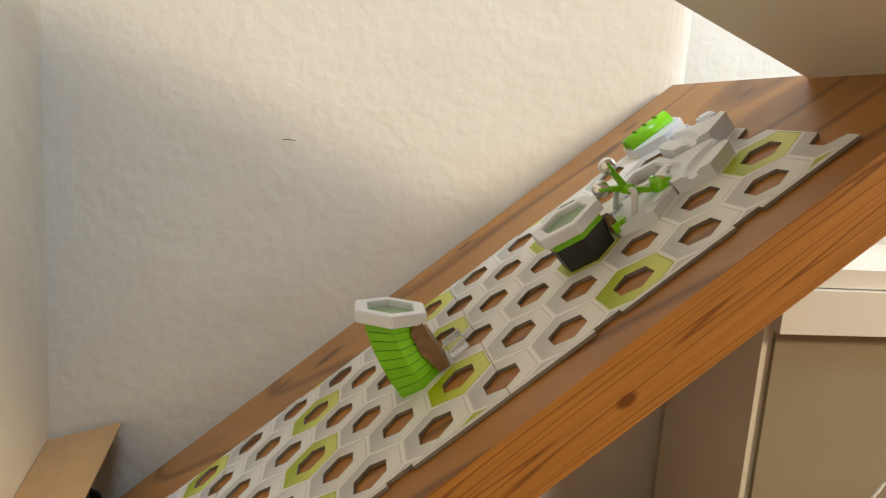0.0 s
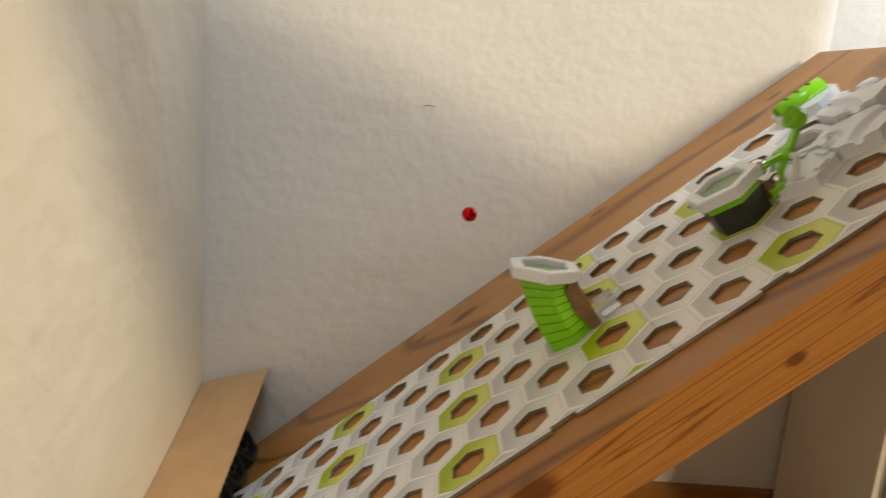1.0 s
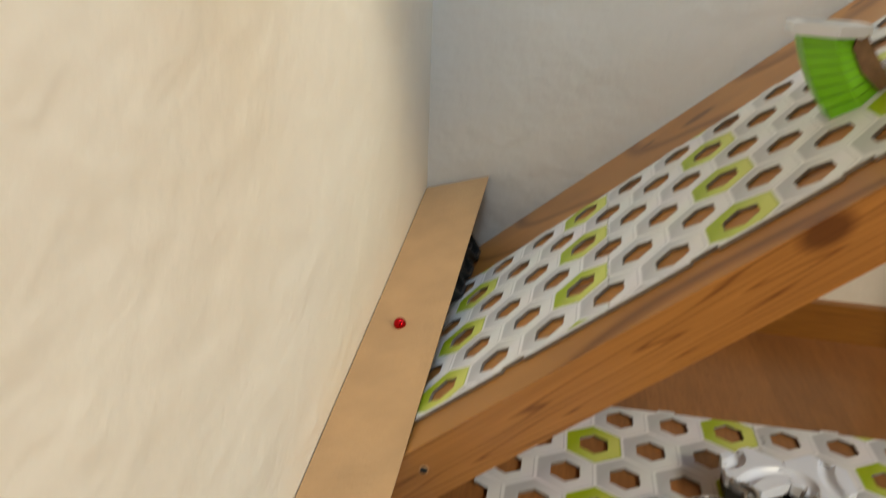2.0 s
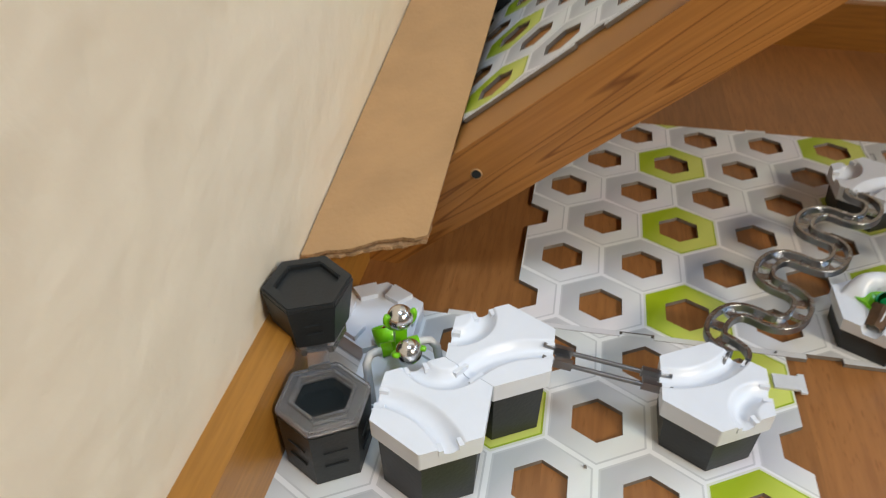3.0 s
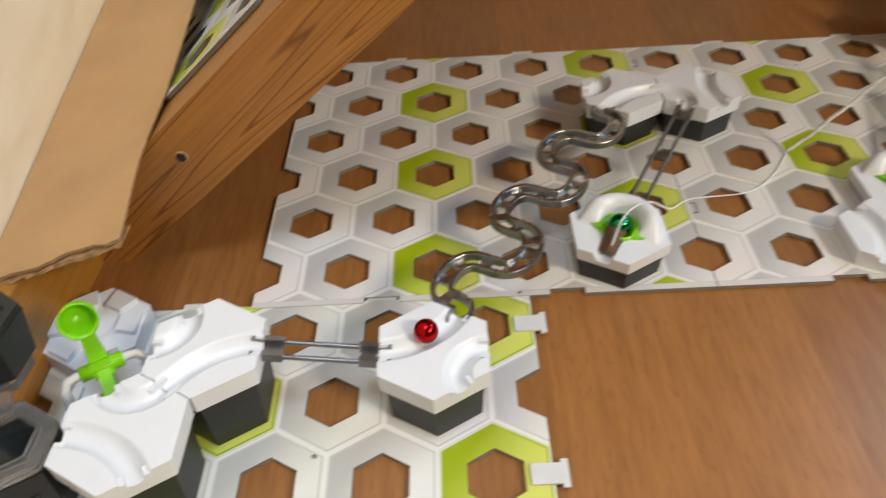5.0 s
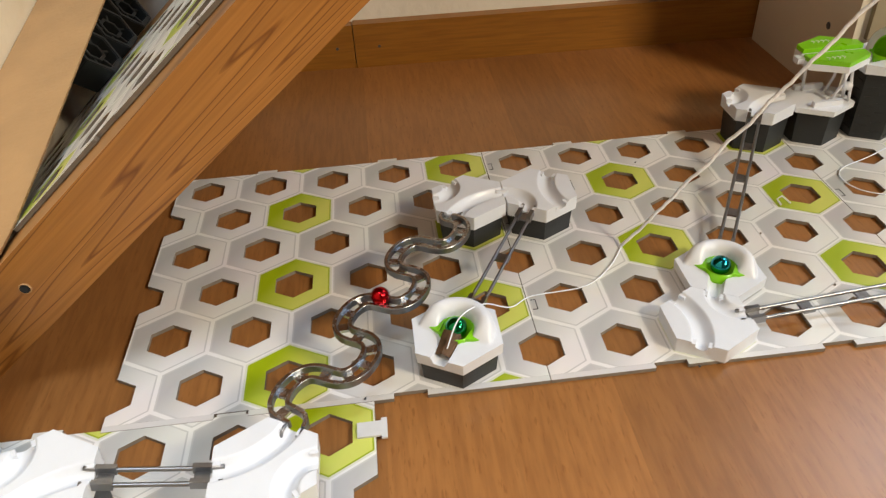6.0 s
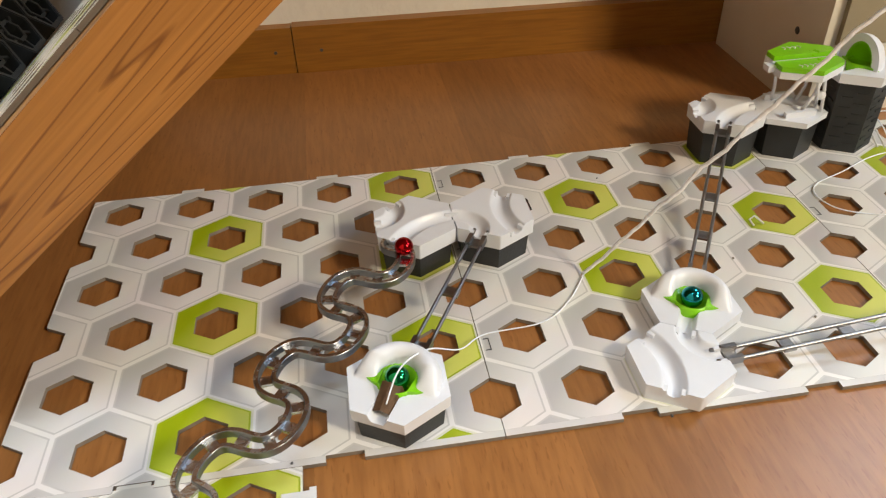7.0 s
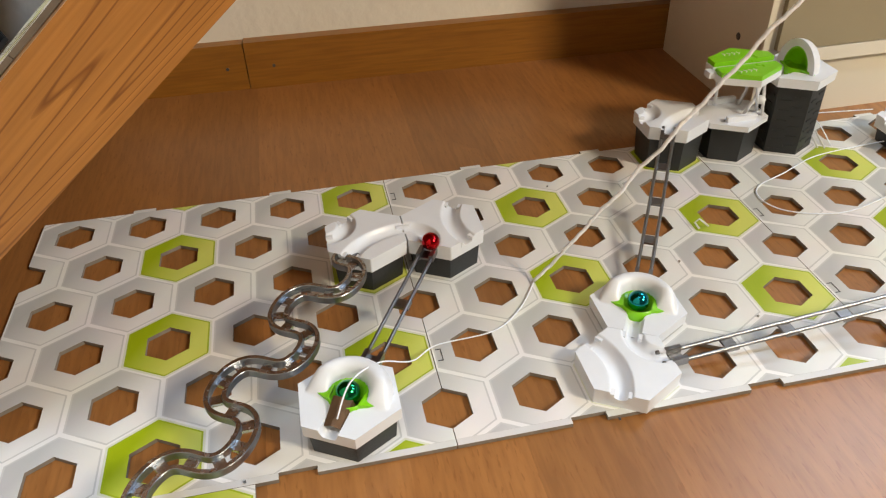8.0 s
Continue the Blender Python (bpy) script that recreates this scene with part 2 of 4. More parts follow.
RED = mat("red_metallic", (0.45, 0.008, 0.012), 0.13, 1.0, 0.05, 60)
TEAL = mat("teal_metallic", (0.01, 0.25, 0.28), 0.13, 1.0, 0.05, 60)
EMERALD = mat("emerald_metallic", (0.01, 0.26, 0.09), 0.13, 1.0, 0.05, 60)
STRING = mat("white_string", (0.80, 0.84, 0.92), 0.8, 0, 0.1, 400)
PAPER = mat("brown_paper", (0.20, 0.11, 0.055), 0.6, 0, 0.25, 120, 0.6, 200)


def clear_plastic():
    m = bpy.data.materials.new("clear_plastic")
    m.use_nodes = True
    nt = m.node_tree
    b = nt.nodes["Principled BSDF"]
    b.inputs["Base Color"].default_value = (0.9, 0.9, 0.92, 1)
    b.inputs["Roughness"].default_value, b.inputs["Transmission Weight"].default_value, b.inputs["IOR"].default_value = 0.12, 0.93, 1.45
    n = nt.nodes.new("ShaderNodeTexNoise")
    n.inputs["Scale"].default_value = 120
    r = nt.nodes.new("ShaderNodeMapRange")
    r.inputs["To Min"].default_value, r.inputs["To Max"].default_value = 0.05, 0.25
    nt.links.new(n.outputs["Fac"], r.inputs["Value"])
    nt.links.new(r.outputs["Result"], b.inputs["Roughness"])
    return m


CLEAR = clear_plastic()


# ---- mesh helpers ----
def part(name, bm, material, parent=None, label="", smooth=False):
    me = bpy.data.meshes.new(name)
    bmesh.ops.recalc_face_normals(bm, faces=bm.faces[:])
    bm.to_mesh(me)
    bm.free()
    for mm in (material if isinstance(material, (list, tuple)) else [material]):
        me.materials.append(mm)
    if smooth:
        me.shade_smooth()
    ob = new(name, me)
    if parent:
        ob.parent = parent
    if label:
        ob["label"] = label
    return ob


def thing(name, label, category, m=None, group=""):
    ob = new(name)
    ob.empty_display_size = 0.02
    if m is not None:
        ob.matrix_world = m
    return tagged(ob, label, category, group)


def bevelled(bm, width, segments=2, angle=30):
    es = [e for e in bm.edges if len(e.link_faces) == 2 and e.calc_face_angle(0) > radians(angle)]
    if es:
        bmesh.ops.bevel(bm, geom=es, offset=width, segments=segments, affect="EDGES", clamp_overlap=True)
    return bm


def prism(pts, z0, z1, bevel=0.0, bm=None, taper=1.0):
    b = bmesh.new()
    low = [b.verts.new((x * taper, y * taper, z0)) for x, y in pts]
    up = [b.verts.new((x, y, z1)) for x, y in pts]
    b.faces.new(low[::-1])
    b.faces.new(up)
    n = len(pts)
    for i in range(n):
        b.faces.new((low[i], low[(i + 1) % n], up[(i + 1) % n], up[i]))
    if bevel:
        bevelled(b, bevel)
    return merged(bm, b) if bm else b


def merged(a, b):
    me = bpy.data.meshes.new("tmp")
    b.to_mesh(me)
    b.free()
    a.from_mesh(me)
    bpy.data.meshes.remove(me)
    return a


def box(x0, y0, z0, x1, y1, z1, bevel=0.0, bm=None):
    return prism([(x0, y0), (x1, y0), (x1, y1), (x0, y1)], z0, z1, bevel, bm)


def hexagon(flat, turn=0.0):
    """Corners of a hexagon, flat: its width across the flats; a corner points along y."""
    c = flat / math.sqrt(3)
    return [(c * math.cos(radians(90 + 60 * i + turn)), c * math.sin(radians(90 + 60 * i + turn))) for i in range(6)]


def hex_ring(outer, inner, z0, z1, bevel=0.0):
    b = bmesh.new()
    o, i = hexagon(outer), hexagon(inner)
    rings = [[b.verts.new((x, y, z)) for x, y in pts] for pts, z in ((o, z0), (o, z1), (i, z1), (i, z0))]
    for k in range(4):
        for j in range(6):
            b.faces.new((rings[k][j], rings[k][(j + 1) % 6], rings[(k + 1) % 4][(j + 1) % 6], rings[(k + 1) % 4][j]))
    bmesh.ops.recalc_face_normals(b, faces=b.faces[:])
    if bevel:
        bevelled(b, bevel)
    return b


def tube(points, radius, sides=8, bm=None, caps=True):
    """A round rod along points."""
    b = bm or bmesh.new()
    pts = [Vector(p) for p in points]
    rings = []
    up = Vector((0, 0, 1))
    for i, p in enumerate(pts):
        d = (pts[min(i + 1, len(pts) - 1)] - pts[max(i - 1, 0)]).normalized()
        if abs(d.dot(up)) > 0.95:
            up = Vector((0, 1, 0)) if abs(d.y) < 0.9 else Vector((1, 0, 0))
        a = d.cross(up).normalized()
        c = a.cross(d).normalized()
        up = c
        rings.append([b.verts.new(p + radius * (math.cos(2 * math.pi * k / sides) * a + math.sin(2 * math.pi * k / sides) * c)) for k in range(sides)])
    for r0, r1 in zip(rings, rings[1:]):
        for k in range(sides):
            b.faces.new((r0[k], r0[(k + 1) % sides], r1[(k + 1) % sides], r1[k]))
    if caps:
        b.faces.new(rings[0][::-1])
        b.faces.new(rings[-1])
    return b


def ball(radius=0.00635, sub=4):
    b = bmesh.new()
    bmesh.ops.create_icosphere(b, subdivisions=sub, radius=radius)
    return b


def lathe(profile, steps=32):
    """A turned shape from (radius, z) pairs."""
    b = bmesh.new()
    rings = [[b.verts.new((r * math.cos(2 * math.pi * k / steps), r * math.sin(2 * math.pi * k / steps), z)) for k in range(steps)] for r, z in profile]
    for r0, r1 in zip(rings, rings[1:]):
        for k in range(steps):
            b.faces.new((r0[k], r0[(k + 1) % steps], r1[(k + 1) % steps], r1[k]))
    return b


def cell(row, k):
    """Centre on the floor of cell k in row 0 (at the back), 1, 2 ..."""
    return ((k + 0.5 * (row % 2)) * P, -row * R)


# ---- setting ----
FLOOR_Z = -0.003
BEAM = pose(0.1764, -0.1397, 0.2890, 0, 0, -1.861) @ pose(0, 0, 0, 0.14, -40.31, 0)
WALL = pose(0.12, 0.2435, 0, 0, 0, -1.75)   # back wall's own frame: x along it, y into it
ROOM_X, ROOM_Y, ROOM_Z = 1.7, -2.3, 2.4


def structure(name, bm, material, label, m=None):
    ob = part(name, bm, material)
    if m is not None:
        ob.matrix_world = m
    return tagged(ob, label, name.split("_")[0], kind="structure")


floor = structure("floor", box(-0.6, ROOM_Y, -0.1, ROOM_X, 0.6, FLOOR_Z), LAMINATE, "brown beech laminate floor")
structure("wall_left", box(-0.33, ROOM_Y, FLOOR_Z, -0.138, 0.3, ROOM_Z), PLASTER_SIDE, "cream rough plaster wall")
corner = [(-0.40, 0.0)] + [(0.3815 + 0.045 * math.sin(radians(a)), 0.045 - 0.045 * math.cos(radians(a))) for a in range(0, 91, 10)] + [(0.4265, 0.2), (-0.40, 0.2)]
structure("wall_back_foot", box(-0.40, 0.0, FLOOR_Z, 0.4265, 0.2, 0.50), PLASTER, "white plaster wall under the wooden ramp", WALL)
structure("wall_back", prism(corner, 0.50, ROOM_Z), PLASTER, "white rough plaster wall behind the wooden ramp", WALL)
structure("wall_back_low", box(0.4265, 0.0, FLOOR_Z, 1.5, 0.2, 0.545), PLASTER, "white plaster wall below the recess", WALL)
structure("wall_recess", box(0.30, 0.62, 0.3, 1.8, 0.74, ROOM_Z), PLASTER, "white plaster wall of the recess")
structure("wall_recess_end", box(1.62, 0.20, 0.3, 1.80, 0.62, 0.75), PLASTER, "white plaster end wall of the recess")
structure("wall_pier", box(1.45, 0.20, 0.0, 2.8, 0.42, ROOM_Z), PLASTER, "white plaster pier beside the recess")
# unseen walls and ceiling that close the room
structure("wall_front", box(-0.4, ROOM_Y - 0.2, FLOOR_Z, ROOM_X + 0.2, ROOM_Y, ROOM_Z), FARWALL, "unseen dark wall closing the room")
right = bmesh.new()
for y0, y1, z0, z1 in ((ROOM_Y, -2.05, 0, ROOM_Z), (-1.05, -0.62, 0, ROOM_Z), (-0.20, 0.20, 0, ROOM_Z), (-0.62, -0.20, 0, 1.0), (-0.62, -0.20, 1.5, ROOM_Z), (-2.05, -1.05, 0, 1.0), (-2.05, -1.05, 2.0, ROOM_Z)):
    box(ROOM_X, y0, z0, ROOM_X + 0.2, y1, z1, 0, right)
structure("wall_right", right, FARWALL, "unseen dark wall with a window and a fill lamp opening")
lid = bmesh.new()
for x0, x1, y0, y1 in ((-0.4, -0.32, ROOM_Y - 0.2, 0.8), (0.52, ROOM_X + 0.2, ROOM_Y - 0.2, 0.8), (-0.32, 0.52, -0.25, 0.8), (-0.32, 0.52, ROOM_Y - 0.2, -0.95)):
    box(x0, y0, ROOM_Z, x1, y1, ROOM_Z + 0.1, 0, lid)
structure("ceiling", lid, CEIL, "unseen dark ceiling with a skylight opening")
win = structure("window_1", box(ROOM_X + 0.005, -2.05, 0.985, ROOM_X + 0.16, -1.05, 0.999, 0.002), CABWHITE, "white framed window in the far wall")
fr = bmesh.new()
for y0, y1, z0, z1 in ((-2.05, -2.0, 1.0, 2.0), (-1.1, -1.05, 1.0, 2.0), (-2.0, -1.1, 1.0, 1.05), (-2.0, -1.1, 1.95, 2.0)):
    box(ROOM_X + 0.08, y0, z0, ROOM_X + 0.14, y1, z1, 0.004, fr)
part("window_frame", fr, CABWHITE, win)

# ramp: a thick pine board that leans from the floor up to the recess
inv = BEAM.inverted()


def ramp_board():
    top_h, low_h, y0, y1, end = -0.003, -0.0435, -0.0595, 0.366, 0.4205
    def at_floor(h):
        s = (FLOOR_Z - BEAM.translation.z - h * BEAM.col[2].z) / BEAM.col[0].z
        return s
    s_wall = (-0.131 - BEAM.translation.x - top_h * BEAM.col[2].x) / BEAM.col[0].x
    corner = inv @ Vector((-0.131, BEAM.translation.y, FLOOR_Z + 0.0005))
    prof = [(at_floor(low_h), low_h), (end, low_h), (end, top_h), (s_wall, top_h), (corner.x, corner.z)]
    b = bmesh.new()
    a = [b.verts.new((s, y0 + 0.015 * s, h)) for s, h in prof]
    c = [b.verts.new((s, y1, h)) for s, h in prof]
    b.faces.new(a)
    b.faces.new(c[::-1])
    for i in range(5):
        b.faces.new((a[i], a[(i + 1) % 5], c[(i + 1) % 5], c[i]))
    bevelled(b, 0.0022, 3)
    ob = thing("wooden_ramp", "thick varnished pine board with dark knots leaning up from the floor", "ramp", BEAM)
    part("board", b, PINE, ob)
    # screw hole near the foot
    s = bmesh.new()
    bmesh.ops.create_cone(s, cap_ends=True, segments=16, radius1=0.0026, radius2=0.0026, depth=0.001)
    bmesh.ops.transform(s, matrix=pose(-0.3165, y0 - 0.0050, -0.0200, 90), verts=s.verts[:])
    part("screw_hole", s, BLACK, ob, "dark drilled hole")
    r = lathe([(0.0025, 0), (0.0032, 0.0006), (0.0036, 0)], 16)
    bmesh.ops.transform(r, matrix=pose(-0.3165, y0 - 0.0047, -0.0200, 90), verts=r.verts[:])
    part("hole_rim", r, CARD, ob, "pale splintered rim")


ramp_board()

# skirting boards
def skirting():
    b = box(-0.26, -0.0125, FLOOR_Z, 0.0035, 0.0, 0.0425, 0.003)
    ob = structure("baseboard_back", b, SKIRT_SHADED, "varnished wooden skirting board with a joint", WALL)
    p = part("baseboard_length", box(0.0045, -0.0135, FLOOR_Z, 0.4400, 0.0, 0.0435, 0.003), SKIRT_SHADED, ob)
    for x, z in ((-0.014, 0.019), (0.030, 0.019)):
        s = bmesh.new()
        bmesh.ops.create_cone(s, cap_ends=True, segments=12, radius1=0.0016, radius2=0.0016, depth=0.001)
        bmesh.ops.transform(s, matrix=pose(x, -0.0134 if x > 0 else -0.0126, z, 90), verts=s.verts[:])
        part("nail_head", s, DARKP, ob)
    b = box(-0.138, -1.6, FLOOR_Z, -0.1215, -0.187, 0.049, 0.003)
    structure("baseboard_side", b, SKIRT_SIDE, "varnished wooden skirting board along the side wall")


skirting()


def cupboard():
    ob = thing("cupboard", "white cupboard with a plinth and an open compartment", "cupboard")
    # side panel, base, rails
    part("side_panel", box(0.5485, 0.046, FLOOR_Z, 0.5645, 0.212, 0.50, 0.001), CABWHITE, ob)
    part("plinth", box(0.5655, 0.0465, FLOOR_Z, 1.35, 0.064, 0.0465, 0.001), CABWHITE, ob)
    part("bottom_shelf", box(0.5655, 0.0400, 0.0475, 1.35, 0.205, 0.0592, 0.001), CABWHITE, ob)
    part("back_panel", box(0.5655, 0.196, 0.06, 1.35, 0.204, 0.379, 0.0005), CABWHITE, ob)
    part("door_panel", box(0.5580, 0.0405, 0.060, 1.35, 0.0455, 0.3375, 0.001), SHADED_CREAM, ob, "cream panel darkened for shade under the drawer")
    part("drawer_front", box(0.5495, 0.024, 0.3385, 1.35, 0.0400, 0.3795, 0.002), CABWHITE, ob)
    part("top_board", box(0.549, 0.033, 0.3805, 1.35, 0.205, 0.398, 0.002), CABWHITE, ob)
    s = lathe([(0.0, 0.0006), (0.0022, 0.0006), (0.0032, 0.0), (0.0036, -0.0004)], 16)
    bmesh.ops.transform(s, matrix=pose(0.5483, 0.084, 0.058, 0, -90, 0), verts=s.verts[:])
    part("screw", s, DARKP, ob, "dark countersunk screw")


cupboard()


def slanting_board():
    """A pale board above the ramp's upper end, its underside seen."""
    b = box(-0.42, -0.325, 0.0, 0.0135, 0.0, 0.016, 0.001)
    ob = part("slanting_board", b, CABWHITE)
    ob.matrix_world = pose(0.4885, -0.034, 0.5605, 0, 22.5, -2)
    tagged(ob, "pale painted board slanting over the upper end of the ramp", "board")


slanting_board()


def cardboard_strip():
    tl, tr, br, bl = Vector((-0.1370, 0.2435, 0.1345)), Vector((-0.0613, 0.2415, 0.1565)), Vector((-0.0711, -0.2517, 0.0620)), Vector((-0.1370, -0.2650, 0.0490))
    n, w = 60, 10
    rng = random.Random(4)
    ragged = [rng.uniform(-0.0025, 0.0025) for _ in range(w + 1)]
    b = bmesh.new()
    grid = []
    for up in (0, 1):
        rows = []
        for i in range(n + 1):
            row = []
            for j in range(w + 1):
                u, v = i / n, j / w
                p = tl.lerp(tr, v).lerp(bl.lerp(br, v), u)
                if i == n:
                    p.y += ragged[j]
                p += Vector((0.163, -0.80, 0.577)) * (0.0125 * v * math.exp(-((u - 0.9) / 0.075) ** 2))   # lies over the ramp's edge
                p.z += 0.0018 * up + 0.0016 * math.sin(u * 5) * (v - 0.5)
                row.append(b.verts.new(p))
            rows.append(row)
        grid.append(rows)
    for up in (0, 1):
        for i in range(n):
            for j in range(w):
                b.faces.new((grid[up][i][j], grid[up][i][j + 1], grid[up][i + 1][j + 1], grid[up][i + 1][j]))
    border = [(0, j) for j in range(w)] + [(i, w) for i in range(n)] + [(n, j) for j in range(w, 0, -1)] + [(i, 0) for i in range(n, 0, -1)]
    for (i, j), (k, l) in zip(border, border[1:] + border[:1]):
        f = b.faces.new((grid[0][i][j], grid[0][k][l], grid[1][k][l], grid[1][i][j]))
        f.material_index = 1
    ob = thing("cardboard_strip", "brown corrugated cardboard strip with a torn end along the wall", "cardboard")
    part("panel", b, [CARD, CARD_EDGE], ob)
    # frayed layer under the torn end
    t = bmesh.new()
    m = 22
    a0, a1 = [], []
    for i in range(m + 1):
        p = bl.lerp(br, i / m)
        q = p + Vector((0, rng.uniform(-0.0040, -0.0018), -0.0022 + rng.uniform(-0.0005, 0.0005)))
        a0.append((t.verts.new(p + Vector((0, 0.012, -0.0026))), t.verts.new(q), t.verts.new(q + Vector((0, 0.0004, 0.0016))), t.verts.new(p + Vector((0, 0.012, -0.0008)))))
    for u, v in zip(a0, a0[1:]):
        for k in range(4):
            t.faces.new((u[k], u[(k + 1) % 4], v[(k + 1) % 4], v[k]))
    t.faces.new(a0[0])
    t.faces.new(a0[-1][::-1])
    part("torn_layer", t, CARD_EDGE, ob, "frayed torn paper layer")


cardboard_strip()


# ---- printed base plates ----
def clip(poly, axis, limit, keep_less):
    out = []
    for (a, ta), (b, tb) in zip(poly, poly[1:] + poly[:1]):
        ina = (a[axis] <= limit + 1e-9) if keep_less else (a[axis] >= limit - 1e-9)
        inb = (b[axis] <= limit + 1e-9) if keep_less else (b[axis] >= limit - 1e-9)
        if ina:
            out.append((a, ta if inb else ta))
        if ina != inb:
            f = (limit - a[axis]) / (b[axis] - a[axis])
            q = (a[0] + f * (b[0] - a[0]), a[1] + f * (b[1] - a[1]))
            out.append((q, "cut" if ina else ta))
    return out


def base_plate_mesh(thick=0.0026):
    """Five cells wide, six rows deep; row 0 at the back. Cell print by the cell's own coordinates; holes go through."""
    green = {(0, 4), (1, 1), (2, 4), (3, 1), (4, 4), (5, 1), (-1, 1), (6, 4)}
    x0, x1, y0, y1 = -0.5 * P + 0.00025, 4.5 * P - 0.00025, -5.5 * R + 0.00025, 0.5 * R - 0.00025
    b = bmesh.new()
    uvl = b.loops.layers.uv.new("cell")
    o, h = hexagon(P), hexagon(P * 0.50)
    for row in range(-1, 7):
        for k in range(-1, 6):
            cx, cy = (k + 0.5 * (row % 2)) * P, -row * R
            for i in range(6):
                j = (i + 1) % 6
                quad = [((cx + o[i][0], cy + o[i][1]), "joint"), ((cx + o[j][0], cy + o[j][1]), "in"), ((cx + h[j][0], cy + h[j][1]), "hole"), ((cx + h[i][0], cy + h[i][1]), "in")]
                for axis, limit, less in ((0, x0, False), (0, x1, True), (1, y0, False), (1, y1, True)):
                    quad = clip(quad, axis, limit, less) if quad else quad
                if len(quad) < 3:
                    continue
                up = [b.verts.new((p[0], p[1], 0)) for p, _ in quad]
                lo = [b.verts.new((p[0], p[1], -thick)) for p, _ in quad]
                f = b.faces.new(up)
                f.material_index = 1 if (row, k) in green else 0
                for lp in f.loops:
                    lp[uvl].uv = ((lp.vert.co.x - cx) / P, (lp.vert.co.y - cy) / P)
                g = b.faces.new(lo[::-1])
                g.material_index = 2
                n = len(quad)
                for a in range(n):
                    c = (a + 1) % n
                    pa, pc = quad[a][0], quad[c][0]
                    rim = any(abs(pa[ax] - lim) < 1e-6 and abs(pc[ax] - lim) < 1e-6 for ax, lim in ((0, x0), (0, x1), (1, y0), (1, y1)))
                    if quad[a][1] == "hole" or rim:
                        s = b.faces.new((up[a], lo[a], lo[c], up[c]))
                        s.material_index = 2
    # interlocking tabs at the back and at the right
    for xa, xb in ((x0, 0.72 * P), (0.78 * P + 0.016, 2.72 * P), (2.78 * P + 0.016, x1)):
        box(xa, y0 - 0.0040, -thick, xb, y0, -0.00005, 0, b)
    for x in (0.75 * P, 2.75 * P):
        box(x, y1, -thick, x + 0.016, y1 + 0.0042, -0.0003, 0, b)
    for f in b.faces:
        f.normal_update()
        if abs(f.normal.z) < 0.5:
            f.material_index = 2
    bmesh.ops.remove_doubles(b, verts=b.verts[:], dist=1e-5)
    me = bpy.data.meshes.new("base_plate")
    b.to_mesh(me)
    b.free()
    for m in (GREYPRINT, GREENPRINT, BOARD_EDGE):
        me.materials.append(m)
    return me


PLATE = base_plate_mesh()


def base_plate(m, label, group):
    ob = new("base_plate", PLATE)
    ob.matrix_world = m
    tagged(ob, label, "base plate", group)
    return ob


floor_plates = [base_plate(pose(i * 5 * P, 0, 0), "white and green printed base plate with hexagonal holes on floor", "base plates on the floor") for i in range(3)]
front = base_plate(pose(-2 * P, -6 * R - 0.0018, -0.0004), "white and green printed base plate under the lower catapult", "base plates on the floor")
for y in (-0.0005, -0.0865):
    stem = [(4.5 * P - 0.010, y - 0.0050), (4.5 * P + 0.0030, y - 0.0050), (4.5 * P + 0.0030, y - 0.0068), (4.5 * P + 0.0062, y - 0.0068), (4.5 * P + 0.0062, y + 0.0068), (4.5 * P + 0.0030, y + 0.0068), (4.5 * P + 0.0030, y + 0.0050), (4.5 * P - 0.010, y + 0.0050)]
    part("tab", prism(stem, 0.0002, 0.0014, 0.0003), TABM, front)
def joint_slots():
    """Short hooked cuts beside the joints of the floor plates."""
    for x in (4.5 * P, 9.5 * P):
        for y in (-0.004, -0.0905, -0.177):
            b = box(x + 0.0050, y - 0.0045, -0.0006, x + 0.0056, y + 0.0045, 0.0002)
            for e in (-1, 1):
                box(x + 0.0022, y + e * 0.0045 - 0.0003, -0.0006, x + 0.0056, y + e * 0.0045 + 0.0003, 0.0002, 0, b)
            q = part("joint_slot", b, DARKP, floor_plates[1 if x < 0.3 else 2], "dark hooked cut")
            q.matrix_parent_inverse = q.parent.matrix_world.inverted()


joint_slots()
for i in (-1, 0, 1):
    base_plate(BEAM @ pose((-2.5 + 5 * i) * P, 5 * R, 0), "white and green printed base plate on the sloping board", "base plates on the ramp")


# ---- track tiles ----
def seg_dist(x, y, arcs):
    best = 1.0
    for cx, cy, r in arcs:
        best = min(best, abs(math.hypot(x - cx, y - cy) - r))
    return best


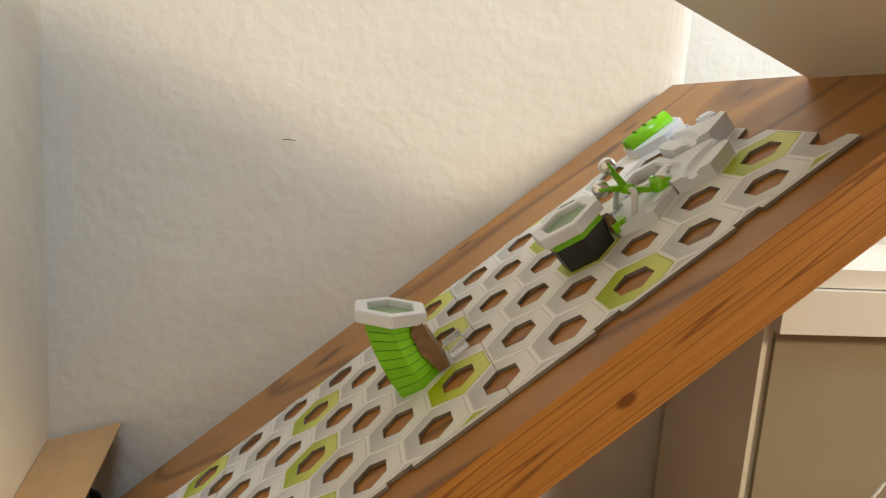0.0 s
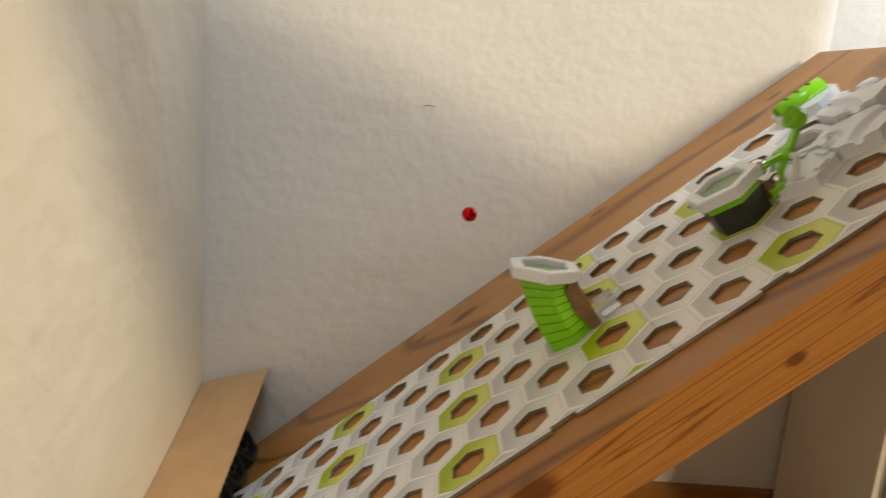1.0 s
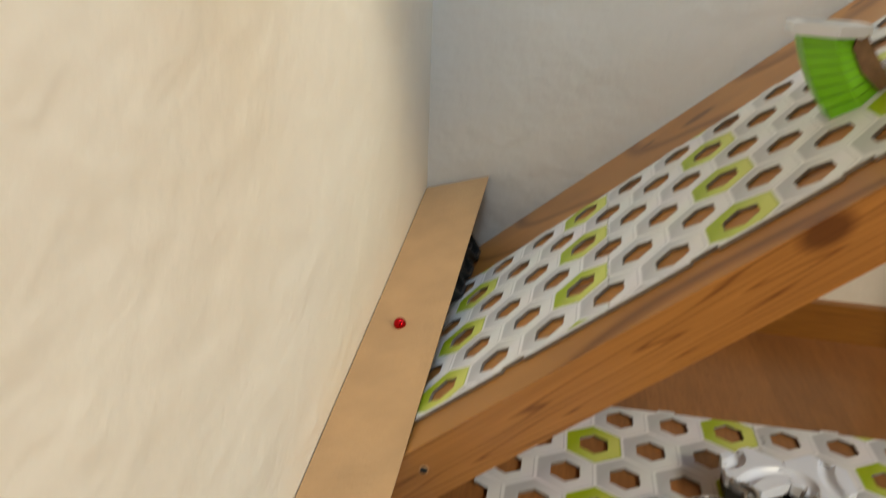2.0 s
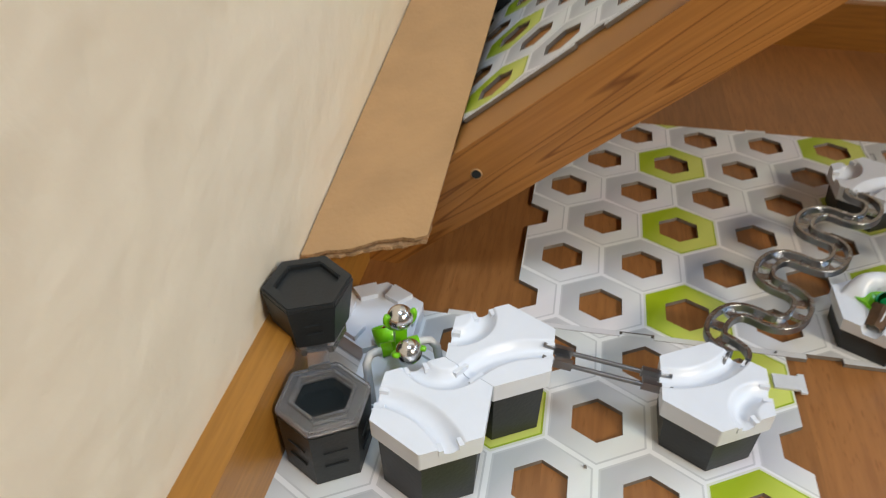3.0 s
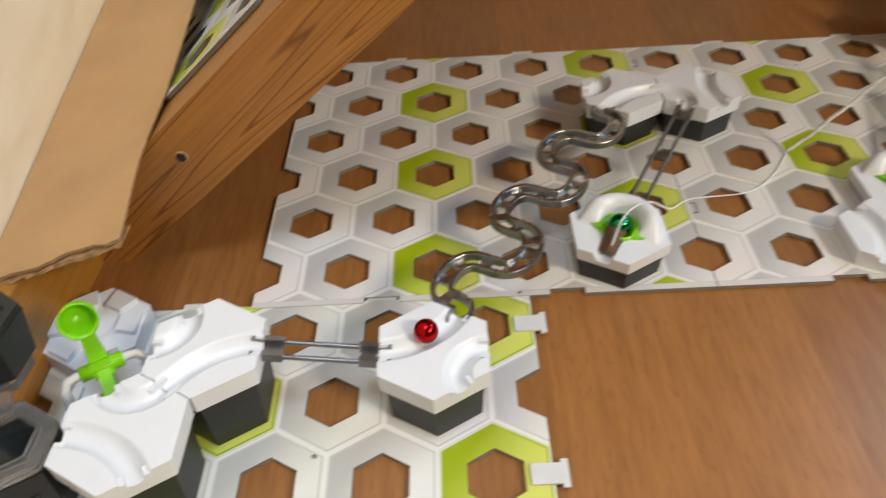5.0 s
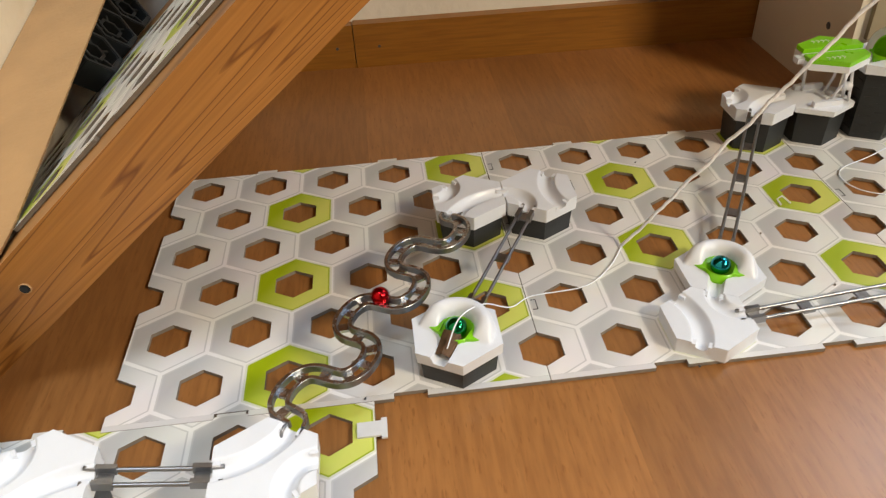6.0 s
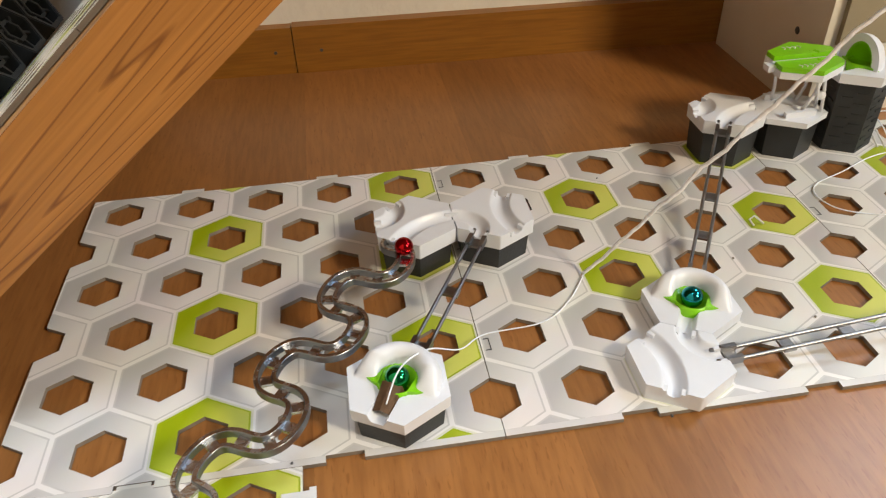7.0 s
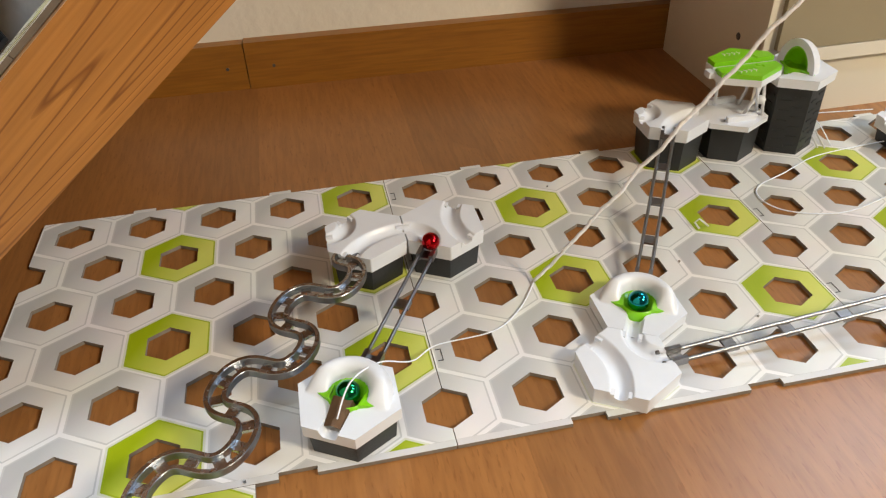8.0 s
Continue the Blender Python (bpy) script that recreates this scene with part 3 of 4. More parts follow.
def track_top(arcs, flat=0.0492, thick=0.0105, n=34, lift=None):
    """A hexagonal tile top with rounded grooves along circular arcs. lift(x, y): height added to the surface."""
    c = flat / math.sqrt(3)
    corners = [Vector((c * math.cos(radians(90 + 60 * i)), c * math.sin(radians(90 + 60 * i)))) for i in range(6)]
    b = bmesh.new()
    seen = {}

    def vert(p):
        key = (round(p.x * 1e6), round(p.y * 1e6))
        if key not in seen:
            d = seg_dist(p.x, p.y, arcs)
            z = 0.0
            if d < 0.0062:
                z = -0.0046 * (1 - (d / 0.0062) ** 2.2)
            if lift:
                z = lift(p.x, p.y, z)
            seen[key] = b.verts.new((p.x, p.y, z))
        return seen[key]

    for s in range(6):
        a, d = corners[s], corners[(s + 1) % 6]
        for i in range(n):
            for j in range(n - i):
                p = lambda u, v: vert((a * u + d * v) / n)
                b.faces.new((p(i, j), p(i + 1, j), p(i, j + 1)))
                if i + j < n - 1:
                    b.faces.new((p(i + 1, j), p(i + 1, j + 1), p(i, j + 1)))
    rim = [e for e in b.edges if len(e.link_faces) == 1]
    ext = bmesh.ops.extrude_edge_only(b, edges=rim)
    low = [v for v in ext["geom"] if isinstance(v, bmesh.types.BMVert)]
    for v in low:
        v.co.z = -thick
        v.co.x *= 0.985
        v.co.y *= 0.985
    loop = [e for e in b.edges if len(e.link_faces) == 1]
    bmesh.ops.holes_fill(b, edges=loop)
    return b


def curve_arcs(turn):
    """One wide and one tight curve, as on the usual two-curve tile."""
    w, v = radians(240 + turn), radians(90 + turn)
    return [(P * math.cos(w), P * math.sin(w), R), (P / math.sqrt(3) * math.cos(v), P / math.sqrt(3) * math.sin(v), P / math.sqrt(12))]


def smooth_by_angle(ob, angle=35):
    ob.data.shade_smooth()
    bm = bmesh.new()
    bm.from_mesh(ob.data)
    for e in bm.edges:
        if len(e.link_faces) == 2 and e.calc_face_angle(0) > radians(angle):
            e.smooth = False
    bm.to_mesh(ob.data)
    bm.free()
    return ob


def height_block(ob, height, flat=0.0440, ledges=True, name="height_block"):
    blk = part(name, prism(hexagon(flat), 0.0, height, 0.0012, taper=0.94), BLACK, ob, "anthracite plastic block")
    if ledges:
        for a in range(0, 360, 60):
            for z in (0.35, 0.62):
                q = part("ridge", box(-0.0055, -0.0004, -0.0006, 0.0055, 0.0004, 0.0006), BLACK, blk)
                q.matrix_local = pose(0, 0, 0, 0, 0, a) @ pose(flat / 2 * 0.985, 0, height * z, 0, 0, 90)
    return blk


def curve_tile(x, y, height, turn, label, top_thick=0.0105, m=None):
    ob = thing("curve_tile", label, "track tile", m or pose(x, y, 0), "track tiles")
    if height > top_thick + 0.001:
        height_block(ob, height - top_thick - 0.0002, ledges=False)
    t = smooth_by_angle(part("tile_top", track_top(curve_arcs(turn), thick=top_thick), WHITE, ob), 65)
    t.location.z = height
    # small notches where a rail can hook in
    for a in (180 + turn, 300 + turn, 60 + turn, 120 + turn):
        for o in (-1, 1):
            q = part("hook_notch", box(-0.0022, -0.0011, -0.0030, 0.0022, 0.0011, 0.0002, 0.0003), WHITE, ob)
            q.matrix_local = pose(0, 0, height - 0.0012, 0, 0, a) @ pose(0.0228, 0.0046 * o, 0)
    return ob


LOW = "white curve tile on anthracite block"
curve_tile(*cell(8, -1), 0.0432, 0, LOW + " beside the catapult")
curve_tile(*cell(7, -1), 0.0424, 60, LOW + " feeding a metal rail")
curve_tile(*cell(7, 1), 0.0335, -120, LOW + " where the snaking rail starts")
curve_tile(*cell(2, 4), 0.0280, 60, LOW + " where the snaking rail ends")
curve_tile(*cell(2, 5), 0.0280, 120, LOW + " on the base plates")
curve_tile(*cell(0, 9), 0.0370, 60, LOW + " by the trampoline tower")
curve_tile(*cell(5, 6), 0.0105, -60, "white plastic curve tile lying flat on the base plate")


def catcher_tile(x, y, height, turn, ball_mat, ball_label, label, tower=False, arch=0.0105):
    """A white tile with a raised horseshoe, a green cup and a coloured ball in it. turn: the way out."""
    ob = thing("cannon_tile", label, "track tile", pose(x, y, 0), "track tiles")
    if tower:
        blk = part("tower_block", prism(hexagon(0.041), 0, height - 0.0087, 0.001), BLACK, ob, "tall anthracite plastic pillar")
        for a in range(0, 360, 60):
            for i in range(6):
                for s in (-1, 1):
                    z = (i + 0.6) * (height - 0.012) / 6.3 + 0.0018 * s
                    q = part("ridge", box(-0.004, -0.0006, -0.0007, 0.004, 0.0006, 0.0007), BLACK, blk)
                    q.matrix_local = pose(0, 0, 0, 0, 0, a) @ pose(0.0205, 0.005 * s, z, 0, 0, 90)
    elif height > 0.012:
        height_block(ob, height - 0.0077, 0.0445, False)
    ca, sa = math.cos(radians(turn)), math.sin(radians(turn))

    def lift(px, py, z):
        u, v = px * ca + py * sa, -px * sa + py * ca      # u towards the way out
        r = math.hypot(u, v)
        ang = abs(math.degrees(math.atan2(v, u)))
        h = 0.0
        if u < 0.004:
            d = abs(r - 0.0160) / 0.0062
            if d < 1 and not tower:
                h = arch * math.sqrt(1 - d * d) * min(1, max(0, (0.004 - u) / 0.011)) ** 0.7
        if r < 0.0100:
            h = -0.005
        elif u > 0 and abs(v) < 0.0048:
            h = -0.0045 * min(1.0, math.sqrt(max(0.0, 1 - (v / 0.0049) ** 2)) * 1.3)
        return h

    t = smooth_by_angle(part("tile_top", track_top([], thick=0.0075, n=26, lift=lift), WHITE, ob), 50)
    t.location.z = height
    cup = part("cup", lathe([(0.0, -0.0045), (0.0045, -0.0040), (0.0075, -0.0015), (0.0098, 0.0022), (0.0104, 0.0022), (0.0106, -0.0048)], 28), GREEN, ob, "green plastic cup", True)
    cup.location.z = height
    if tower:
        # a rounded hood, open towards the way out: white shell with a thick rim, green inside
        def hood(radii, top, cut):
            b = bmesh.new()
            shells = []
            for q, h in radii:
                shells.append([[b.verts.new((cut - math.cos(radians(lo)) * q * math.cos(radians(la)), q * math.sin(radians(lo)) * math.cos(radians(la)), top + h * math.sin(radians(la)))) for lo in range(-90, 91, 10)] for la in range(0, 91, 10)])
            for g in shells:
                for r0, r1 in zip(g, g[1:]):
                    for k in range(18):
                        b.faces.new((r0[k], r0[k + 1], r1[k + 1], r1[k]))
            for k in (0, 18):
                for i in range(9):
                    b.faces.new((shells[0][i][k], shells[0][i + 1][k], shells[1][i + 1][k], shells[1][i][k]))
            bmesh.ops.remove_doubles(b, verts=b.verts[:], dist=1e-5)
            return b
        for nm, radii, m_, lab in (("hood", ((0.0178, 0.0235), (0.0118, 0.0178)), WHITE, ""), ("lining", ((0.0117, 0.0177), (0.0108, 0.0168)), GREEN, "green plastic lining")):
            q = smooth_by_angle(part(nm, hood(radii, -0.0005, 0.004), m_, ob, lab), 50)
            q.location.z, q.rotation_euler.z = height, radians(turn)
    for s in (-1, 1):
        w = bmesh.new()
        vs = [w.verts.new(q) for q in ((0.0065, s * 0.0080, 0.0024), (-0.0055, s * 0.0090, 0.0024), (0.0025, s * 0.0180, 0.0008), (0.0065, s * 0.0080, -0.003), (-0.0055, s * 0.0090, -0.003), (0.0025, s * 0.0180, -0.003))]
        for f in ((0, 1, 2), (3, 5, 4), (0, 3, 4, 1), (1, 4, 5, 2), (2, 5, 3, 0)):
            w.faces.new([vs[i] for i in f])
        wing = part("wing", w, GREEN, ob)
        wing.location.z, wing.rotation_euler.z = height, radians(turn)
    if ball_mat:
        bl = part("marble", ball(), ball_mat, None, smooth=True)
        bl.location = (x, y, height + 0.0026)
        tagged(bl, ball_label, "marble", "marbles")
    return ob


catcher_tile(*cell(4, 7), 0.0100, 240, TEAL, "teal metallic steel marble in a green cup", "white launcher tile with a raised arch and green cup")
catcher_tile(*cell(5, 3), 0.0220, 240, EMERALD, "emerald metallic steel marble in a green cup", "white launcher tile with arch, green cup and brown paper")
catcher_tile(*cell(0, 11), 0.0640, 195, None, "", "white launcher tile with a green cup on a tall anthracite pillar", True, 0.0230)


# ---- rails ----
def straight_rail(a, b, label, ties=3, gap=0.0042, radius=0.00115):
    """Two rods and cross ties from a to b."""
    a, b = Vector(a), Vector(b)
    d = (b - a).normalized()
    side = d.cross(Vector((0, 0, 1))).normalized()
    up = side.cross(d)
    ob = thing("metal_rail", label, "rail", None, "metal rails")
    for s in (-1, 1):
        part("rod", tube([a + side * gap * s - d * 0.006 + up * 0.0015, a + side * gap * s + d * 0.003, b + side * gap * s - d * 0.003, b + side * gap * s + d * 0.006 + up * 0.0015], radius, 8), RAILM, ob, smooth=True)
    m = Matrix((( d.x, side.x, up.x, 0), (d.y, side.y, up.y, 0), (d.z, side.z, up.z, 0), (0, 0, 0, 1)))
    n = (b - a).length
    spots = [0.004 / n + 0.0, 1 - 0.004 / n] + [(i + 1) / (ties + 1) for i in range(ties)]
    for i, f in enumerate(spots):
        q = box(-0.0035, -gap - 0.001, -0.0022, 0.0035, gap + 0.001, -0.0006, 0.0003)
        if i < 2:
            for s in (-1, 1):
                box(-0.0045, s * gap - 0.0013, -0.0022, 0.0045, s * gap + 0.0013, 0.0026, 0.0008, q)
        bmesh.ops.transform(q, matrix=Matrix.Translation(a.lerp(b, f)) @ m, verts=q.verts[:])
        part("tie", q, RAILM, ob)


straight_rail((0.0005, -0.3031, 0.0384), (0.0500, -0.3031, 0.0300), "short dark metal rail between two white curve tiles", 0)
straight_rail((0.2370, -0.1092, 0.0245), (0.1880, -0.1940, 0.0185), "dark metal rail sloping down to a launcher tile", 1)
straight_rail((0.4370, -0.0225, 0.0335), (0.3630, -0.1507, 0.0075), "long dark metal rail sloping down to a launcher tile", 3)
straight_rail((0.3500, -0.2160, 0.0075), (0.6000, -0.2080, 0.0240), "long bright metal rail rising across the base plate", 6)


SNAKE = 0.2045


def centre(s):
    """A point of the snaking rail's middle line, s metres along its general way."""
    ox, oy, ux, uy, vx, vy = 0.0875, -0.2814, 0.5, math.sqrt(3) / 2, -math.sqrt(3) / 2, 0.5
    ease = max(0, min(1, (s + 0.002) / 0.014, (SNAKE - s + 0.004) / 0.016))
    ph = 2 * math.pi * (s - 0.0205) / 0.0637
    lat = (0.0030 + 0.0148 * math.cos(ph)) * ease
    along = s + 0.0050 * math.sin(2 * ph) * ease
    return Vector((ox + ux * along + vx * lat, oy + uy * along + vy * lat, 0.0290 - 0.0055 * s / SNAKE))


def snake_rail():
    """A wavy rail: two broad edges, short bars between them."""
    n, length = 150, SNAKE
    ob = thing("snaking_rail", "wavy dull steel rail with two broad edges and cross bars", "rail")

    cs = [centre(length * i / n) for i in range(n + 1)]
    tang = [(cs[min(i + 1, n)] - cs[max(i - 1, 0)]).normalized() for i in range(n + 1)]
    side = [Vector((-t.y, t.x, 0)).normalized() for t in tang]
    # two upright edge strips with flat tops
    prof = ((0.0031, 0.0), (0.0056, 0.0), (0.0057, 0.0040), (0.0054, 0.0044), (0.0034, 0.0044), (0.0031, 0.0040))
    m = len(prof)
    for s in (-1, 1):
        b = bmesh.new()
        rings = [[b.verts.new(c + d * (u * s) + Vector((0, 0, z))) for u, z in prof] for c, d in zip(cs, side)]
        for r0, r1 in zip(rings, rings[1:]):
            for k in range(m):
                f = b.faces.new((r0[k], r0[(k + 1) % m], r1[(k + 1) % m], r1[k]))
                # index 1: top face, with the window's sheen put into its colour
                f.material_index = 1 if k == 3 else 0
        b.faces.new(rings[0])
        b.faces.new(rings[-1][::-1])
        smooth_by_angle(part("edge_strip", b, [SNAKEM, SHINEM], ob), 25)
    run = 0.0
    last = cs[0]
    for i in range(1, n):
        run += (cs[i] - last).length
        last = cs[i]
        if run > 0.0118:
            run = 0.0
            q = box(-0.0028, -0.0034, 0.0004, 0.0028, 0.0034, 0.0022, 0.0004)
            a = math.atan2(tang[i].y, tang[i].x)
            bmesh.ops.transform(q, matrix=Matrix.Translation(cs[i]) @ Matrix.Rotation(a, 4, "Z"), verts=q.verts[:])
            part("cross_bar", q, SHINEM, ob)
    for c, d, t in ((cs[0], side[0], -tang[0]), (cs[-1], side[-1], tang[-1])):
        for s in (-1, 1):
            a = c + d * 0.0048 * s + Vector((0, 0, 0.002))
            part("hook", tube([a - t * 0.002, a + t * 0.002 + Vector((0, 0, 0.0012)), a + t * 0.005 + Vector((0, 0, 0.0005)), a + t * 0.0065 - Vector((0, 0, 0.0020))], 0.0009, 8), RAILM, ob, smooth=True)


snake_rail()


# ---- catapults ----
SPOON = 0.0285


def catapult(m, label, axle):
    """Base, bracket and tipping arm; own space: the arm lies towards +x and throws towards -x. Returns the arm."""
    ob = thing("catapult", label, "catapult", m, "catapults")
    part("base", prism(hexagon(0.0488, 0), 0, 0.0075, 0.0010), WHITE, ob)
    rim = bmesh.new()
    for a in (90, 150, 210, 270, 330, 30):
        q = box(-0.0065, -0.0022, 0.0070, 0.0065, 0.0022, 0.0095, 0.0008)
        bmesh.ops.transform(q, matrix=pose(0, 0, 0, 0, 0, a - 30) @ pose(0.0212, 0, 0, 0, 0, 90), verts=q.verts[:])
        merged(rim, q)
    part("rim", rim, WHITE, ob)
    # bracket: two bent legs and the axle
    for s in (-1, 1):
        part("bracket_leg", tube([(-0.012, 0.0185 * s, 0.006), (-0.008, 0.0185 * s, axle * 0.52), (-0.003, 0.0180 * s, axle - 0.0032), (-0.0005, 0.0155 * s, axle - 0.0004), (0, 0.0115 * s, axle), (0, 0.0050 * s, axle)], 0.0022, 10), GREYP, ob, smooth=True)
    # clip at the front
    part("clip", box(-0.0265, -0.0150, 0.0040, -0.0150, -0.0045, 0.0110, 0.0012), GREEN, ob)
    arm = part("arm", box(-0.004, -0.0045, -0.0035, 0.004, 0.0045, 0.0035, 0.0012), GREEN, ob, "green tipping arm with a spoon and two steel weights")
    part("axle_sleeve", tube([(0, -0.0095, 0), (0, 0.0095, 0)], 0.0036, 14), GREEN, arm, smooth=True)
    part("stalk", prism([(0.002, -0.0042), (0.018, -0.0030), (0.018, 0.0030), (0.002, 0.0042)], -0.0026, 0.0012, 0.0008), GREEN, arm)
    prof = [(0.0, -0.0078), (0.0035, -0.0072), (0.0062, -0.0050), (0.0078, -0.0018), (0.0084, 0.0052), (0.0077, 0.0056), (0.0071, -0.0010), (0.0055, -0.0040), (0.0030, -0.0060), (0.0, -0.0066)]
    sp = lathe(prof, 28)
    bmesh.ops.transform(sp, matrix=Matrix.Translation((SPOON - 0.003, 0, 0.003)), verts=sp.verts[:])
    part("spoon", sp, GREEN, arm, "round green cup", True)
    for ang, ln in ((134, 0.0215), (182, 0.0190)):
        c = Vector((ln * math.cos(radians(ang)), 0, ln * math.sin(radians(ang))))
        part("weight_stem", box(0, -0.0029, -0.0020, ln - 0.0050, 0.0029, 0.0020, 0.0008), GREEN, arm).matrix_local = pose(0, 0, 0, 0, -ang, 0)
        part("steel_weight", ball(), STEEL, arm, "shiny steel ball", True).location = c
        claw = bmesh.new()
        t = c.normalized()
        for s in (-1, 1):
            pts = []
            for k in range(7):
                g = radians(4 + 19 * k)
                pts.append(c + 0.0073 * (-math.cos(g) * t + math.sin(g) * s * Vector((0, 1, 0))))
            tube(pts, 0.0013, 8, claw)
        part("claw", claw, GREEN, arm, smooth=True)
    return arm


AXLE_Z, UPPER_AXLE = 0.0312, 0.0225
UPPER_BASE = BEAM @ pose(0.2485, 0.0866, 0)
LOWER_BASE = pose(*cell(7, -2), 0, 0, 0, 120)
upper_arm = catapult(UPPER_BASE, "white catapult with a green tipping arm on the ramp", UPPER_AXLE)
lower_arm = catapult(LOWER_BASE, "white catapult with a green tipping arm by the wall", AXLE_Z)


def landing_tile(m, label):
    """White crenellated tile behind a catapult."""
    ob = thing("landing_tile", label, "track tile", m, "track tiles")
    part("tile_top", prism(hexagon(0.0488), 0, 0.0105, 0.001), WHITE, ob)
    for a in range(0, 360, 60):
        q = prism([(-0.0070, -0.0052), (0.0070, -0.0052), (0.0050, 0.0052), (-0.0050, 0.0052)], 0.0102, 0.0136, 0.0010)
        bmesh.ops.transform(q, matrix=pose(0, 0, 0, 0, 0, a) @ pose(0.0180, 0, 0, 0, 0, 90), verts=q.verts[:])
        part("merlon", q, WHITE, ob)


landing_tile(pose(*cell(6, -2), 0), "white plastic tile with raised notches by the catapult")

# ---- pieces by the side wall ----
def lidded_pillar():
    x, y = cell(8, -2)
    ob = thing("pillar_block", "anthracite hexagonal pillar with a clear plastic lid", "block", pose(x, y, 0))
    height_block(ob, 0.0325, 0.0375)
    part("recess", prism(hexagon(0.0250), 0.0326, 0.0340), GLOSSK, ob)
    part("lid_skirt", hex_ring(0.0384, 0.0350, 0.0345, 0.0362, 0.0004), CLEAR, ob)
    part("clear_rim", hex_ring(0.0380, 0.0262, 0.0330, 0.0385, 0.0010), CLEAR, ob, "clear plastic hexagonal rim")
    part("inner_rim", hex_ring(0.0272, 0.0248, 0.0345, 0.0400, 0.0005), CLEAR, ob)
    bl = thing("balcony", "clear plastic balcony arm holding a block", "track part", pose(x, y, 0.0388, 0, 0, 113))
    part("arm", box(0.0150, -0.0050, 0.0, 0.0335, 0.0050, 0.0034, 0.0006), CLEAR, bl)
    q = part("holder", prism(hexagon(0.0260), 0.0, 0.0042, 0.0006), CLEAR, bl)
    q.location.x = 0.0385
    top = thing("height_block", "anthracite hexagonal block with a recessed top on a clear arm", "block", pose(-0.1172, -0.3075, 0.0432, 0, 0, -6))
    b = prism(hexagon(0.0372), 0.0, 0.0240, 0.0014, taper=0.82)
    part("body", b, BLACK, top)
    part("top_rim", hex_ring(0.0368, 0.0262, 0.0236, 0.0268, 0.0006), BLACK, top)
    for z in (0.009, 0.014):
        part("ridge", box(-0.004, -0.0005, -0.0006, 0.004, 0.0005, 0.0006), BLACK, top).matrix_local = pose(0.0088, -0.0152, z, 0, 0, 30)


lidded_pillar()


def loose_blocks():
    """Hollow blocks lying on their sides at the foot of the ramp, open ends up the slope."""
    for i in range(3):
        m = BEAM @ pose(-0.3340, 0.2080 + 0.0502 * i, 0.0222, 0, 90, 0)
        ob = thing("hollow_block", "anthracite hollow hexagonal block lying on its side", "block", m, "hollow blocks")
        part("shell", hex_ring(0.0430, 0.0345, -0.014, 0.012, 0.0008), BLACK, ob)
        part("bottom", prism(hexagon(0.0368), -0.0138, -0.0118), BLACK, ob)
        part("inner_ring", hex_ring(0.0190, 0.0135, -0.0117, 0.009, 0.0004), BLACK, ob)
        for a in (0, 60, 120):
            for s in (-1, 1):
                part("web", box(0.0090, -0.0011, -0.0117, 0.0183, 0.0011, 0.008), BLACK, ob).matrix_local = pose(0, 0, 0, 0, 0, a + 90 * (1 - s))


loose_blocks()

